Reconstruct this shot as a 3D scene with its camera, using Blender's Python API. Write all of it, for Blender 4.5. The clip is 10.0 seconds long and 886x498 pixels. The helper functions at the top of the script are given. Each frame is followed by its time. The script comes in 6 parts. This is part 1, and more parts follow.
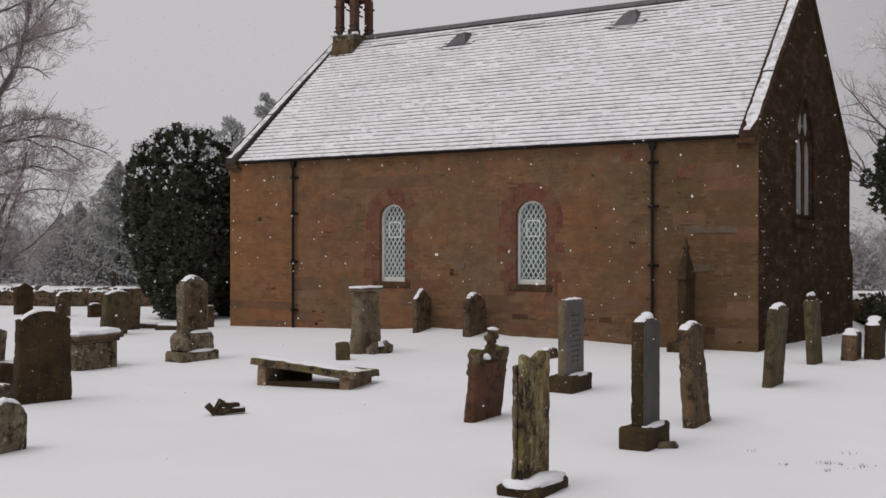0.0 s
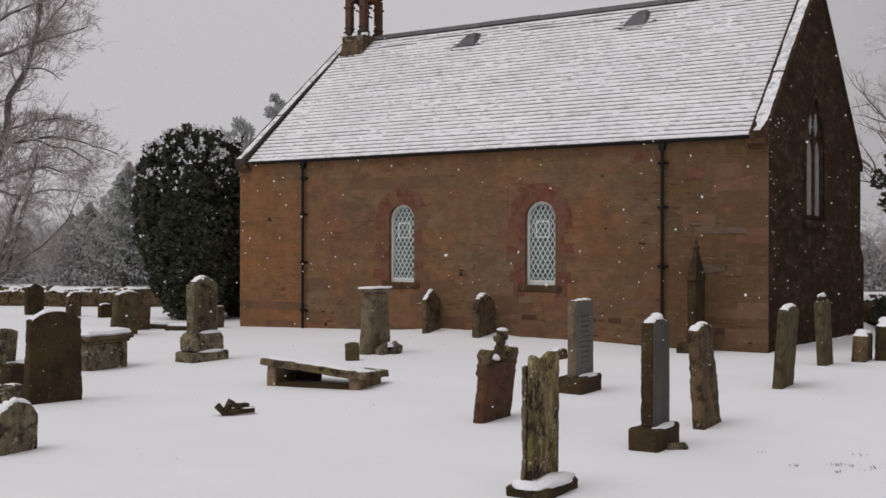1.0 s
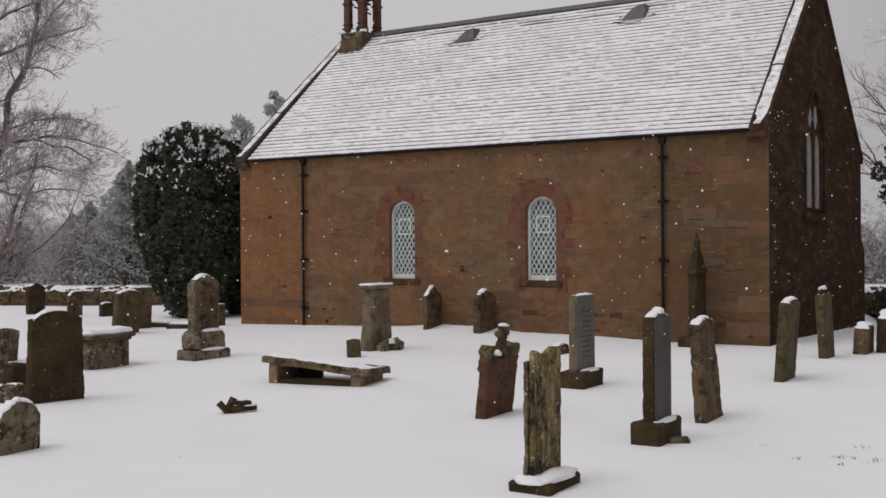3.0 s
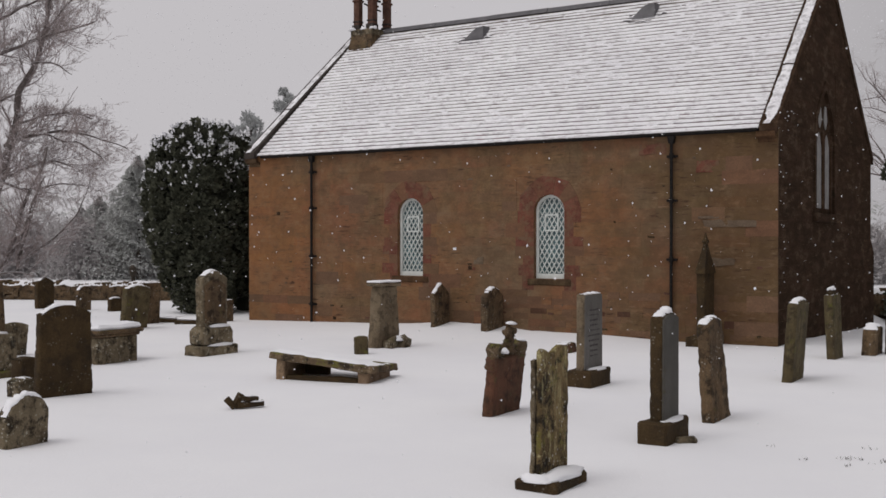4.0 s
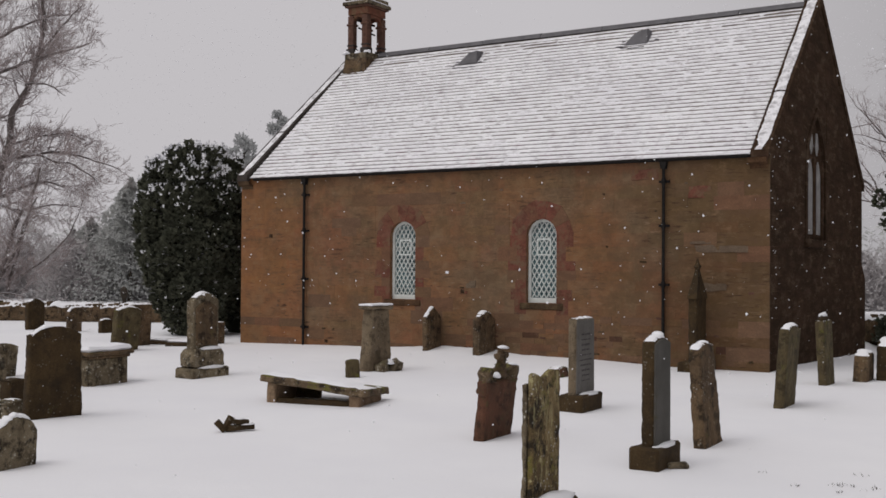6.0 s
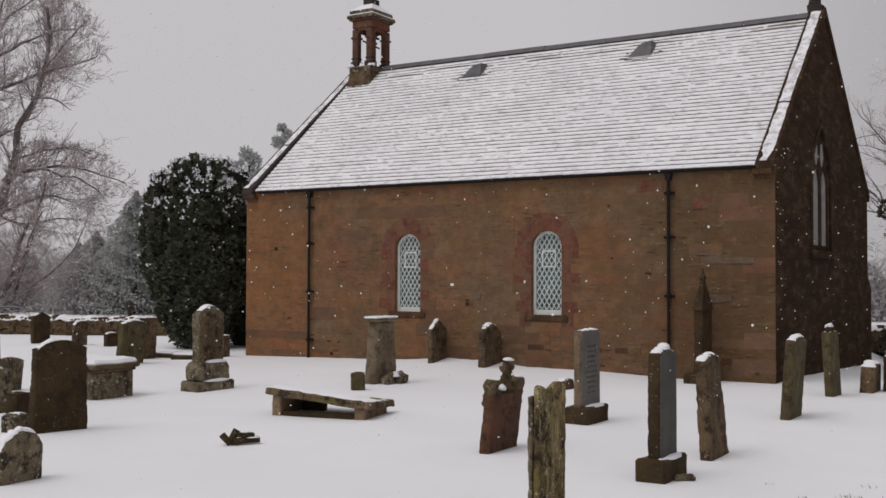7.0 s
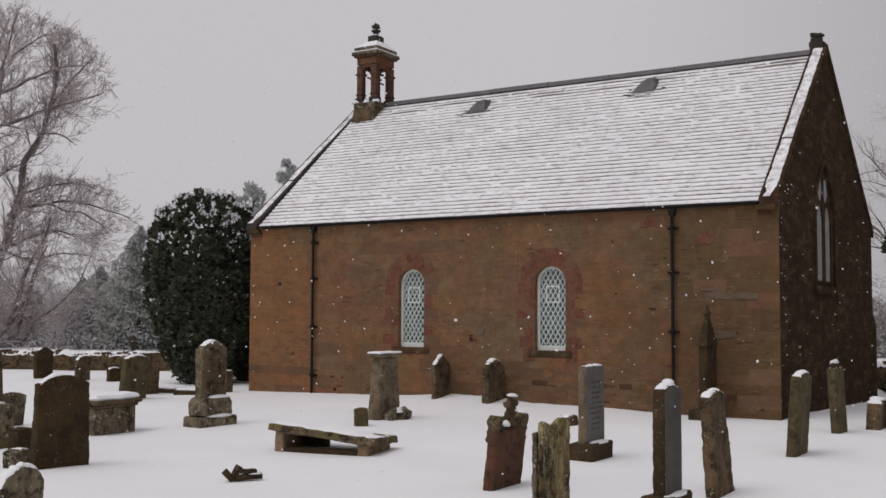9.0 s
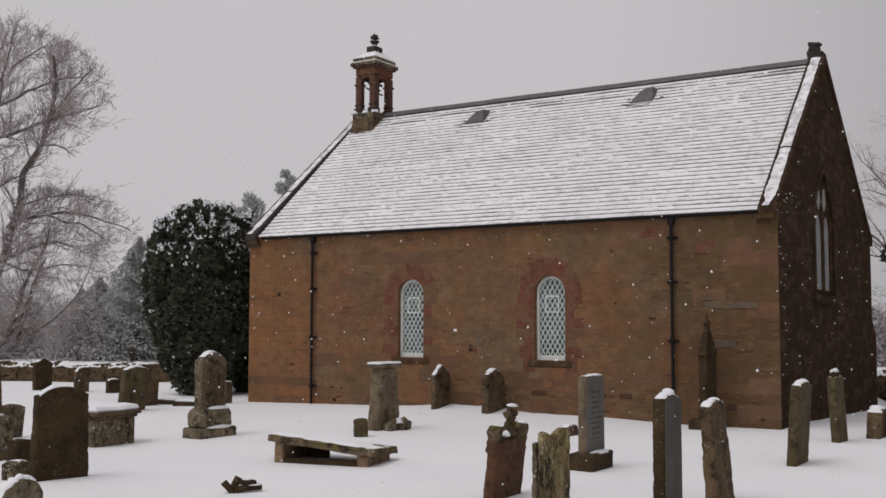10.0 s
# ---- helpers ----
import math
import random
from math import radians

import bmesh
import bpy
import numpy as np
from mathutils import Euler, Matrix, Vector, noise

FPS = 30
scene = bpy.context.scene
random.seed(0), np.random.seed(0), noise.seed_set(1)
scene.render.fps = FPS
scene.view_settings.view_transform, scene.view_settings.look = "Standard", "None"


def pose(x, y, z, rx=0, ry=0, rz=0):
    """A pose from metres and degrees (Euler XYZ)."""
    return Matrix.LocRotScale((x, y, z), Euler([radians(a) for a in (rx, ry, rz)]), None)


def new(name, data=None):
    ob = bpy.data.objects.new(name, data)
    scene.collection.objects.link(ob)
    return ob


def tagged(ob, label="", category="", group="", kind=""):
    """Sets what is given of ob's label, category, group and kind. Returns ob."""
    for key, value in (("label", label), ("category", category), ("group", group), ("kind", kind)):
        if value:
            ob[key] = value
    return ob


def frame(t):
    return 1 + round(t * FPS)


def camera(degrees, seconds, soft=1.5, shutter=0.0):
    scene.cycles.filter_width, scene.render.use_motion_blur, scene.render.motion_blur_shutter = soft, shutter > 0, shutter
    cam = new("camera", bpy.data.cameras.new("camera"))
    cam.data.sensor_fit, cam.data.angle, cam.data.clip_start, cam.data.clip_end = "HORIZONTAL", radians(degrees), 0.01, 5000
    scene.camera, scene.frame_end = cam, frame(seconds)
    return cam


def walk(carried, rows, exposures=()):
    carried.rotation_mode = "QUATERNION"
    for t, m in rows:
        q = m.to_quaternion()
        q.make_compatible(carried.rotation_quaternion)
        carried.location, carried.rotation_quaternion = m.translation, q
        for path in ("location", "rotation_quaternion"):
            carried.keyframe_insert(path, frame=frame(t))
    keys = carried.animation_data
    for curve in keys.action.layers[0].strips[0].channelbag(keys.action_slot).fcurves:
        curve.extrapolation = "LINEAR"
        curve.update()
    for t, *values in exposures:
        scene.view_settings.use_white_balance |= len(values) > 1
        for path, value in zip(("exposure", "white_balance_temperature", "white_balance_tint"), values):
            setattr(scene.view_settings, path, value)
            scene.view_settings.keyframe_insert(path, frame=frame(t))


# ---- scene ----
# ================= camera =================
# Held by hand at one spot; it turns and tilts slowly upwards.
cam = camera(45.5, 10.0, soft=1.6)
EYE = 1.70
TURNS = [
    (0.0, 89.893, -0.050, -1.026),
    (0.5, 89.836, -0.308, -0.662),
    (1.0, 89.927, -0.073, -0.516),
    (1.5, 90.038, -0.045, -0.585),
    (2.0, 90.009, 0.046, -0.753),
    (2.5, 89.856, 0.524, -0.588),
    (4.0, 89.583, -0.020, -0.042),
    (4.5, 89.883, -0.260, -0.110),
    (5.0, 90.245, -0.395, -0.267),
    (6.3, 91.030, -0.390, -0.470),
    (6.5, 91.145, -0.445, -0.413),
    (7.0, 91.524, -0.189, -0.183),
    (7.5, 91.876, -0.332, -0.067),
    (8.0, 92.221, -0.410, -0.025),
    (8.5, 92.695, -0.250, 0.000),
    (9.0, 93.436, -0.264, 0.018),
    (9.5, 93.956, -0.189, -0.017),
    (10.0, 93.984, -0.074, -0.013),
]
walk(cam, [(t, pose(0, 0, EYE, rx, ry, rz)) for t, rx, ry, rz in TURNS])

# ================= light: overcast winter day =================
world = bpy.data.worlds.new("overcast_sky")
scene.world = world
world.use_nodes = True
wn, wl = world.node_tree.nodes, world.node_tree.links
wn.clear()
SUN_EL, SUN_AZ = 60.0, 230.0
sky = wn.new("ShaderNodeTexSky")
sky.sky_type, sky.sun_disc = "NISHITA", False
sky.sun_elevation, sky.sun_rotation = radians(SUN_EL), radians(SUN_AZ)
sky.dust_density, sky.air_density = 6.0, 1.5
grey = wn.new("ShaderNodeHueSaturation")
grey.inputs["Saturation"].default_value = 0.1
grey.inputs["Value"].default_value = 0.08
cloud = wn.new("ShaderNodeMix")
cloud.data_type = "RGBA"
cloud.inputs["Factor"].default_value = 0.9
cloud.inputs["B"].default_value = (0.574, 0.552, 0.574, 1)
back = wn.new("ShaderNodeBackground")
wout = wn.new("ShaderNodeOutputWorld")
wl.new(sky.outputs[0], grey.inputs["Color"])
wl.new(grey.outputs[0], cloud.inputs["A"])
# sky strength falls towards the east, further past the view to darken the gable
way = wn.new("ShaderNodeTexCoord")
parts_of = wn.new("ShaderNodeSeparateXYZ")
thick = wn.new("ShaderNodeMapRange")
thick.interpolation_type = "SMOOTHSTEP"
for key, value in (("From Min", 0.08), ("From Max", 0.85), ("To Min", 1.0), ("To Max", 0.40)):
    thick.inputs[key].default_value = value
wl.new(way.outputs["Generated"], parts_of.inputs[0])
wl.new(parts_of.outputs["X"], thick.inputs["Value"])
wl.new(thick.outputs[0], back.inputs["Strength"])
wl.new(cloud.outputs["Result"], back.inputs["Color"])
wl.new(back.outputs[0], wout.inputs["Surface"])
sun = new("sun", bpy.data.lights.new("sun", "SUN"))
sun.data.energy, sun.data.angle, sun.data.color = 0.88, radians(35), (1.0, 0.97, 0.94)
sun.matrix_world = pose(0, 0, 30, 90 - SUN_EL, 0, -50)
scene.view_settings.exposure = 0.0


# ================= materials =================
def node_mat(name):
    m = bpy.data.materials.new(name)
    m.use_nodes = True
    nt = m.node_tree
    b = nt.nodes["Principled BSDF"]
    return m, nt, b


def add(nt, kind, **values):
    n = nt.nodes.new(kind)
    for k, v in values.items():
        n.inputs[k].default_value = v
    return n


def noise_tex(nt, co, scale, detail=4.0, rough=0.6):
    n = add(nt, "ShaderNodeTexNoise", Scale=scale, Detail=detail, Roughness=rough)
    nt.links.new(co, n.inputs["Vector"])
    return n.outputs["Fac"]


def ramp(nt, fac, stops):
    r = nt.nodes.new("ShaderNodeValToRGB")
    e = r.color_ramp.elements
    while len(e) < len(stops):
        e.new(0.5)
    for el, (p, c) in zip(e, stops):
        el.position, el.color = p, (*c, 1) if len(c) == 3 else c
    nt.links.new(fac, r.inputs["Fac"])
    return r.outputs["Color"]


def mix(nt, fac, a, b, mode="MIX"):
    m = nt.nodes.new("ShaderNodeMix")
    m.data_type, m.blend_type = "RGBA", mode
    for sock, v in (("Factor", fac), ("A", a), ("B", b)):
        i = [s for s in m.inputs if s.name == sock and s.enabled][0]
        if isinstance(v, (float, int)):
            i.default_value = v
        elif isinstance(v, tuple):
            i.default_value = (*v, 1)
        else:
            nt.links.new(v, i)
    return [o for o in m.outputs if o.enabled][0]


def bump(nt, b, height, strength, dist):
    n = add(nt, "ShaderNodeBump", Strength=strength, Distance=dist)
    nt.links.new(height, n.inputs["Height"])
    nt.links.new(n.outputs[0], b.inputs["Normal"])


def coords(nt, which="Object"):
    return nt.nodes.new("ShaderNodeTexCoord").outputs[which]


def world_pos(nt):
    return nt.nodes.new("ShaderNodeNewGeometry").outputs["Position"]


def facing_up(nt, lo, hi, jitter):
    """0..1 mask of upward faces, broken up by noise: where snow lies."""
    g = nt.nodes.new("ShaderNodeNewGeometry")
    s = nt.nodes.new("ShaderNodeSeparateXYZ")
    nt.links.new(g.outputs["Normal"], s.inputs[0])
    n = noise_tex(nt, g.outputs["Position"], jitter, 3)
    a = add(nt, "ShaderNodeMath")
    a.operation = "ADD"
    nt.links.new(s.outputs["Z"], a.inputs[0])
    nt.links.new(n, a.inputs[1])
    m = add(nt, "ShaderNodeMapRange")
    m.inputs["From Min"].default_value, m.inputs["From Max"].default_value = lo + 0.5, hi + 0.5
    nt.links.new(a.outputs[0], m.inputs["Value"])
    return m.outputs[0]


def stone_mat(name, light, dark, lichen=(0.3, 0.29, 0.24), moss=(0.1, 0.1, 0.03), lichen_at=0.62, moss_at=0.62, scale=1.0, rough=0.9, vary=0.0, relief=0.012, streak=0.0, wash=None, patch=0.0, spec=0.25, grime=0.45, mottle=0.0, ends=None, dashes=0.0, courses=0.0):
    m, nt, b = node_mat(name)
    p = world_pos(nt)
    if courses:
        # marks that run along the gable's courses
        for kind, value in (("Rotation", (0, 0, radians(32.2))), ("Scale", (1, courses, 1))):
            n = nt.nodes.new("ShaderNodeMapping")
            n.inputs[kind].default_value = value
            nt.links.new(p, n.inputs["Vector"])
            p = n.outputs[0]
    big = noise_tex(nt, p, 2.2 * scale, 5, 0.65)
    fine = noise_tex(nt, p, 38 * scale, 6, 0.7)
    col = ramp(nt, big, [(0.3, dark), (0.7, light)])
    col = mix(nt, ramp(nt, fine, [(0.3, (0, 0, 0)), (0.7, (1, 1, 1))]), mix(nt, grime, col, (0.02, 0.016, 0.012)), col)
    if wash:
        # broad patches of another tone, a metre or two across
        broad = noise_tex(nt, p, 0.55, 3, 0.6)
        col = mix(nt, ramp(nt, broad, [(0.42, (0, 0, 0)), (0.6, (0.8, 0.8, 0.8))]), col, wash)
        pale = noise_tex(nt, p, 0.42, 4, 0.65)
        col = mix(nt, ramp(nt, pale, [(0.50, (0, 0, 0)), (0.62, (0.75, 0.75, 0.75))]), col, (0.168, 0.121, 0.077))
        rust = noise_tex(nt, p, 0.75, 5, 0.7)
        col = mix(nt, ramp(nt, rust, [(0.50, (0, 0, 0)), (0.66, (0.6, 0.6, 0.6))]), col, (0.215, 0.092, 0.052))
        mid = noise_tex(nt, p, 1.9, 5, 0.7)
        col = mix(nt, ramp(nt, mid, [(0.5, (0, 0, 0)), (0.7, (0.55, 0.55, 0.55))]), col, mix(nt, 0.5, dark, (0.05, 0.035, 0.028)))
    if ends:
        # tone shifts along the wall: rusty towards its west end, darker olive towards its east end
        axis = add(nt, "ShaderNodeVectorMath")
        axis.operation = "DOT_PRODUCT"
        axis.inputs[1].default_value = (0.846, -0.533, 0)
        nt.links.new(p, axis.inputs[0])
        blend_noise = noise_tex(nt, p, 0.9, 5, 0.65)
        shift = add(nt, "ShaderNodeMath")
        shift.operation = "MULTIPLY_ADD"
        shift.inputs[1].default_value = 6.0
        nt.links.new(blend_noise, shift.inputs[0])
        nt.links.new(axis.outputs["Value"], shift.inputs[2])
        for lo, hi, tone in ((-10.6, -12.6, ends[0]), (-5.0, -2.6, ends[1])):
            span = add(nt, "ShaderNodeMapRange")
            span.inputs["From Min"].default_value, span.inputs["From Max"].default_value = lo, hi
            span.inputs["To Max"].default_value = 0.75
            nt.links.new(shift.outputs[0], span.inputs["Value"])
            col = mix(nt, span.outputs[0], col, tone)
    if mottle:
        # weathered crust: dark pits and pale bloom, some centimetres across
        crust = noise_tex(nt, p, 5.5, 7, 0.70)
        col = mix(nt, ramp(nt, crust, [(0.40, (mottle, mottle, mottle)), (0.49, (0, 0, 0))]), col, mix(nt, 0.72, light, (0.012, 0.010, 0.007)))
        col = mix(nt, ramp(nt, crust, [(0.53, (0, 0, 0)), (0.63, (mottle, mottle, mottle))]), col, mix(nt, 0.55, light, lichen))
    if patch:
        # blotches a hand or two wide, longer than high, like the faces of worn stones
        wide = add(nt, "ShaderNodeMapping")
        wide.inputs["Scale"].default_value = (1, 1, 2.3)
        nt.links.new(p, wide.inputs["Vector"])
        blot = noise_tex(nt, wide.outputs[0], 3.3, 6, 0.72)
        col = mix(nt, ramp(nt, blot, [(0.36, (patch, patch, patch)), (0.50, (0, 0, 0))]), col, mix(nt, 0.62, light, (0.06, 0.035, 0.026)))
        col = mix(nt, ramp(nt, blot, [(0.57, (0, 0, 0)), (0.70, (patch, patch, patch))]), col, mix(nt, 0.25, light, (0.30, 0.21, 0.14)))
    if dashes:
        # short open joints and flaking beds, long and thin along the courses
        beds = add(nt, "ShaderNodeMapping")
        beds.inputs["Scale"].default_value = (2.6, 2.6, 17)
        nt.links.new(p, beds.inputs["Vector"])
        dash = noise_tex(nt, beds.outputs[0], 1.5, 3, 0.55)
        where = noise_tex(nt, p, 0.8, 3, 0.6)
        some = ramp(nt, where, [(0.42, (0.15, 0.15, 0.15)), (0.60, (1, 1, 1))])
        dark_dash = mix(nt, 1.0, ramp(nt, dash, [(0.33, (dashes, dashes, dashes)), (0.41, (0, 0, 0))]), some, "MULTIPLY")
        col = mix(nt, dark_dash, col, (0.055, 0.034, 0.024))
        col = mix(nt, mix(nt, 1.0, ramp(nt, dash, [(0.62, (0, 0, 0)), (0.72, (0.4, 0.4, 0.4))]), some, "MULTIPLY"), col, (0.27, 0.20, 0.14))
    if streak:
        tall = add(nt, "ShaderNodeMapping")
        tall.inputs["Scale"].default_value = (1, 1, 0.09)
        nt.links.new(p, tall.inputs["Vector"])
        runs = noise_tex(nt, tall.outputs[0], 26, 5, 0.75)
        col = mix(nt, ramp(nt, runs, [(0.40, (streak, streak, streak)), (0.56, (0, 0, 0))]), col, (0.03, 0.022, 0.014))
    spots = noise_tex(nt, p, 9 * scale, 5, 0.72)
    col = mix(nt, ramp(nt, spots, [(lichen_at, (0, 0, 0)), (lichen_at + 0.14, (0.85, 0.85, 0.85))]), col, lichen)
    mo = noise_tex(nt, p, 5.5 * scale, 6, 0.75)
    col = mix(nt, ramp(nt, mo, [(moss_at, (0, 0, 0)), (moss_at + 0.1, (1, 1, 1))]), col, moss)
    if vary:
        oi = nt.nodes.new("ShaderNodeObjectInfo").outputs["Random"]
        tint = ramp(nt, oi, [(0.0, (1 - vary, 1 - vary, 1 - vary)), (0.25, (1 + 0.4 * vary, 1 + 0.3 * vary, 1 - 0.6 * vary)), (0.5, (1, 1, 1)), (0.72, (1 + 0.5 * vary, 1 - 0.6 * vary, 1 - vary)), (0.88, (1, 1, 1)), (1.0, (1 + vary, 1 + vary, 1 + vary))])
        col = mix(nt, 1.0, col, tint, "MULTIPLY")
    nt.links.new(col, b.inputs["Base Color"])
    b.inputs["Roughness"].default_value = rough
    b.inputs["Specular IOR Level"].default_value = spec
    h = mix(nt, 0.5, fine, big)
    bump(nt, b, h, 0.8, relief)
    return m


def snow_mat(name="snow", dirt=0.0):
    m, nt, b = node_mat(name)
    p = world_pos(nt)
    big = noise_tex(nt, p, 0.35, 4)
    fine = noise_tex(nt, p, 30, 5, 0.7)
    mid = noise_tex(nt, p, 3.0, 4)
    col = ramp(nt, big, [(0.25, (0.80, 0.80, 0.83)), (0.75, (0.87, 0.87, 0.885))])
    if dirt:
        specks = noise_tex(nt, p, 9, 6, 0.8)
        zone = noise_tex(nt, p, 0.5, 2)
        both = mix(nt, 1.0, ramp(nt, specks, [(0.70, (0, 0, 0)), (0.74, (1, 1, 1))]), ramp(nt, zone, [(0.56, (0, 0, 0)), (0.66, (1, 1, 1))]), "MULTIPLY")
        col = mix(nt, both, col, (0.45, 0.42, 0.38))
    nt.links.new(col, b.inputs["Base Color"])
    b.inputs["Roughness"].default_value = 0.85
    b.inputs["Specular IOR Level"].default_value = 0.2
    bump(nt, b, mix(nt, 0.35, mid, fine), 0.5, 0.02)
    return m


def plain_mat(name, a, c, scale=12.0, rough=0.6, metal=0.0, relief=0.003, spec=0.4):
    m, nt, b = node_mat(name)
    f = noise_tex(nt, world_pos(nt), scale, 5)
    nt.links.new(ramp(nt, f, [(0.3, a), (0.7, c)]), b.inputs["Base Color"])
    b.inputs["Roughness"].default_value, b.inputs["Metallic"].default_value = rough, metal
    b.inputs["Specular IOR Level"].default_value = spec
    bump(nt, b, f, 0.5, relief)
    return m


def frosted_mat(name, a, c, lo, hi, jitter, scale=6.0, rough=0.9, rime=(0.8, 0.8, 0.83), through_light=0.0):
    """Bark or foliage with snow lying on what faces up."""
    m, nt, b = node_mat(name)
    f = noise_tex(nt, world_pos(nt), scale, 4)
    col = ramp(nt, f, [(0.3, a), (0.7, c)])
    col = mix(nt, facing_up(nt, lo, hi, jitter), col, rime)
    nt.links.new(col, b.inputs["Base Color"])
    b.inputs["Roughness"].default_value = rough
    b.inputs["Specular IOR Level"].default_value = 0.15
    if through_light:
        # thin needles let light through
        tl = nt.nodes.new("ShaderNodeBsdfTranslucent")
        nt.links.new(col, tl.inputs["Color"])
        both = add(nt, "ShaderNodeMixShader", Fac=through_light)
        nt.links.new(b.outputs[0], both.inputs[1])
        nt.links.new(tl.outputs[0], both.inputs[2])
        nt.links.new(both.outputs[0], nt.nodes["Material Output"].inputs["Surface"])
    return m


SNOW = snow_mat()
SNOW_GROUND = snow_mat("snow_ground", 1.0)


def thin_snow_mat(name, under, cover, along, scale):
    """Thin wind-blown snow that lets the stone beneath show in streaks."""
    m, nt, b = node_mat(name)
    p = coords(nt)
    st = add(nt, "ShaderNodeMapping")
    st.inputs["Scale"].default_value = along
    nt.links.new(p, st.inputs["Vector"])
    f = noise_tex(nt, st.outputs[0], scale, 6, 0.72)
    g = noise_tex(nt, p, 0.7, 3, 0.6)
    base = ramp(nt, g, [(0.3, (0.80, 0.79, 0.815)), (0.7, (0.89, 0.885, 0.90))])
    show = ramp(nt, f, [(cover - 0.05, (0, 0, 0)), (cover + 0.14, (0.8, 0.8, 0.8))])
    nt.links.new(mix(nt, show, base, under), b.inputs["Base Color"])
    b.inputs["Roughness"].default_value = 0.85
    b.inputs["Specular IOR Level"].default_value = 0.15
    bump(nt, b, f, 0.6, 0.02)
    return m


ROOF_SNOW = thin_snow_mat("thin_roof_snow", (0.34, 0.30, 0.315), 0.56, (1, 2.0, 2.0), 6.0)
COPE_SNOW = thin_snow_mat("thin_coping_snow", (0.28, 0.265, 0.27), 0.50, (1, 1, 1), 6.0)
WALL_STONE = stone_mat("brown_sandstone", (0.212, 0.133, 0.075), (0.158, 0.098, 0.055), (0.25, 0.185, 0.12), (0.17, 0.075, 0.04), 0.70, 0.66, 0.7, vary=0.08, wash=(0.222, 0.110, 0.054), patch=0.55, spec=0.1, grime=0.35, mottle=0.22, ends=((0.236, 0.110, 0.047), (0.096, 0.063, 0.033)), dashes=0.8)
RED_STONE = stone_mat("red_sandstone", (0.190, 0.062, 0.044), (0.150, 0.082, 0.054), (0.2, 0.12, 0.09), (0.150, 0.094, 0.060), 0.70, 0.50, 0.9, vary=0.08, patch=0.7, mottle=0.4, spec=0.1, grime=0.3)
REDDISH = stone_mat("reddish_sandstone", (0.192, 0.112, 0.068), (0.145, 0.088, 0.056), (0.22, 0.15, 0.11), (0.12, 0.075, 0.05), 0.72, 0.60, 0.9, vary=0.12, patch=0.6, spec=0.1, grime=0.3)
MAROON = stone_mat("maroon_sandstone", (0.165, 0.085, 0.062), (0.100, 0.056, 0.043), (0.19, 0.16, 0.12), (0.05, 0.035, 0.025), 0.64, 0.60, 1.6, patch=0.4, spec=0.05, grime=0.4, mottle=0.5)
DEEP_RED = stone_mat("deep_red_sandstone", (0.118, 0.062, 0.041), (0.080, 0.044, 0.031), (0.19, 0.14, 0.10), (0.06, 0.040, 0.028), 0.68, 0.58, 1.0, vary=0.15, patch=0.5, spec=0.1, grime=0.3)
PALE_STONE = stone_mat("pale_repair_mortar", (0.190, 0.140, 0.097), (0.135, 0.093, 0.062), vary=0.1, lichen_at=0.75, moss_at=0.75)
GABLE_STONE = stone_mat("dark_sandstone", (0.068, 0.040, 0.025), (0.035, 0.022, 0.014), (0.115, 0.088, 0.064), (0.028, 0.021, 0.014), 0.70, 0.60, 0.8, spec=0.02, patch=0.6, mottle=0.7, courses=0.4)
QUOIN_STONE = stone_mat("stained_quoin_stone", (0.122, 0.080, 0.046), (0.080, 0.053, 0.033), (0.17, 0.125, 0.07), (0.042, 0.030, 0.020), 0.68, 0.56, 0.8, spec=0.05, patch=0.5, mottle=0.6, vary=0.15)
COPE_STONE = stone_mat("coping_stone", (0.080, 0.068, 0.062), (0.040, 0.034, 0.032), (0.24, 0.23, 0.18), (0.08, 0.075, 0.03), spec=0.05)
MORTAR = stone_mat("mortar", (0.15, 0.10, 0.07), (0.10, 0.065, 0.045), lichen_at=0.8, moss_at=0.8)
SLATE = stone_mat("roof_slate", (0.23, 0.20, 0.215), (0.14, 0.122, 0.132), (0.15, 0.14, 0.13), (0.06, 0.06, 0.04), 0.72, 0.74, 1.5, rough=0.6, vary=0.3)
LEAD = plain_mat("lead_grey", (0.075, 0.072, 0.077), (0.125, 0.120, 0.127), 5, 0.55, 0.2)
IRON = plain_mat("black_painted_iron", (0.010, 0.009, 0.009), (0.024, 0.021, 0.019), 18, 0.75, spec=0.1)
WHITE = plain_mat("white_paint", (0.56, 0.59, 0.56), (0.68, 0.71, 0.68), 9, 0.5)
GLASS, _nt, _b = node_mat("window_glass")
_f = noise_tex(_nt, world_pos(_nt), 3.0, 3)
_nt.links.new(ramp(_nt, _f, [(0.35, (0.02, 0.045, 0.05)), (0.65, (0.07, 0.135, 0.14))]), _b.inputs["Base Color"])
_b.inputs["Roughness"].default_value = 0.12
_b.inputs["Specular IOR Level"].default_value = 0.7
GLAZING = plain_mat("pale_grey_glass", (0.26, 0.25, 0.245), (0.38, 0.37, 0.36), 6, 0.25, 0.0, 0.001, 0.6)
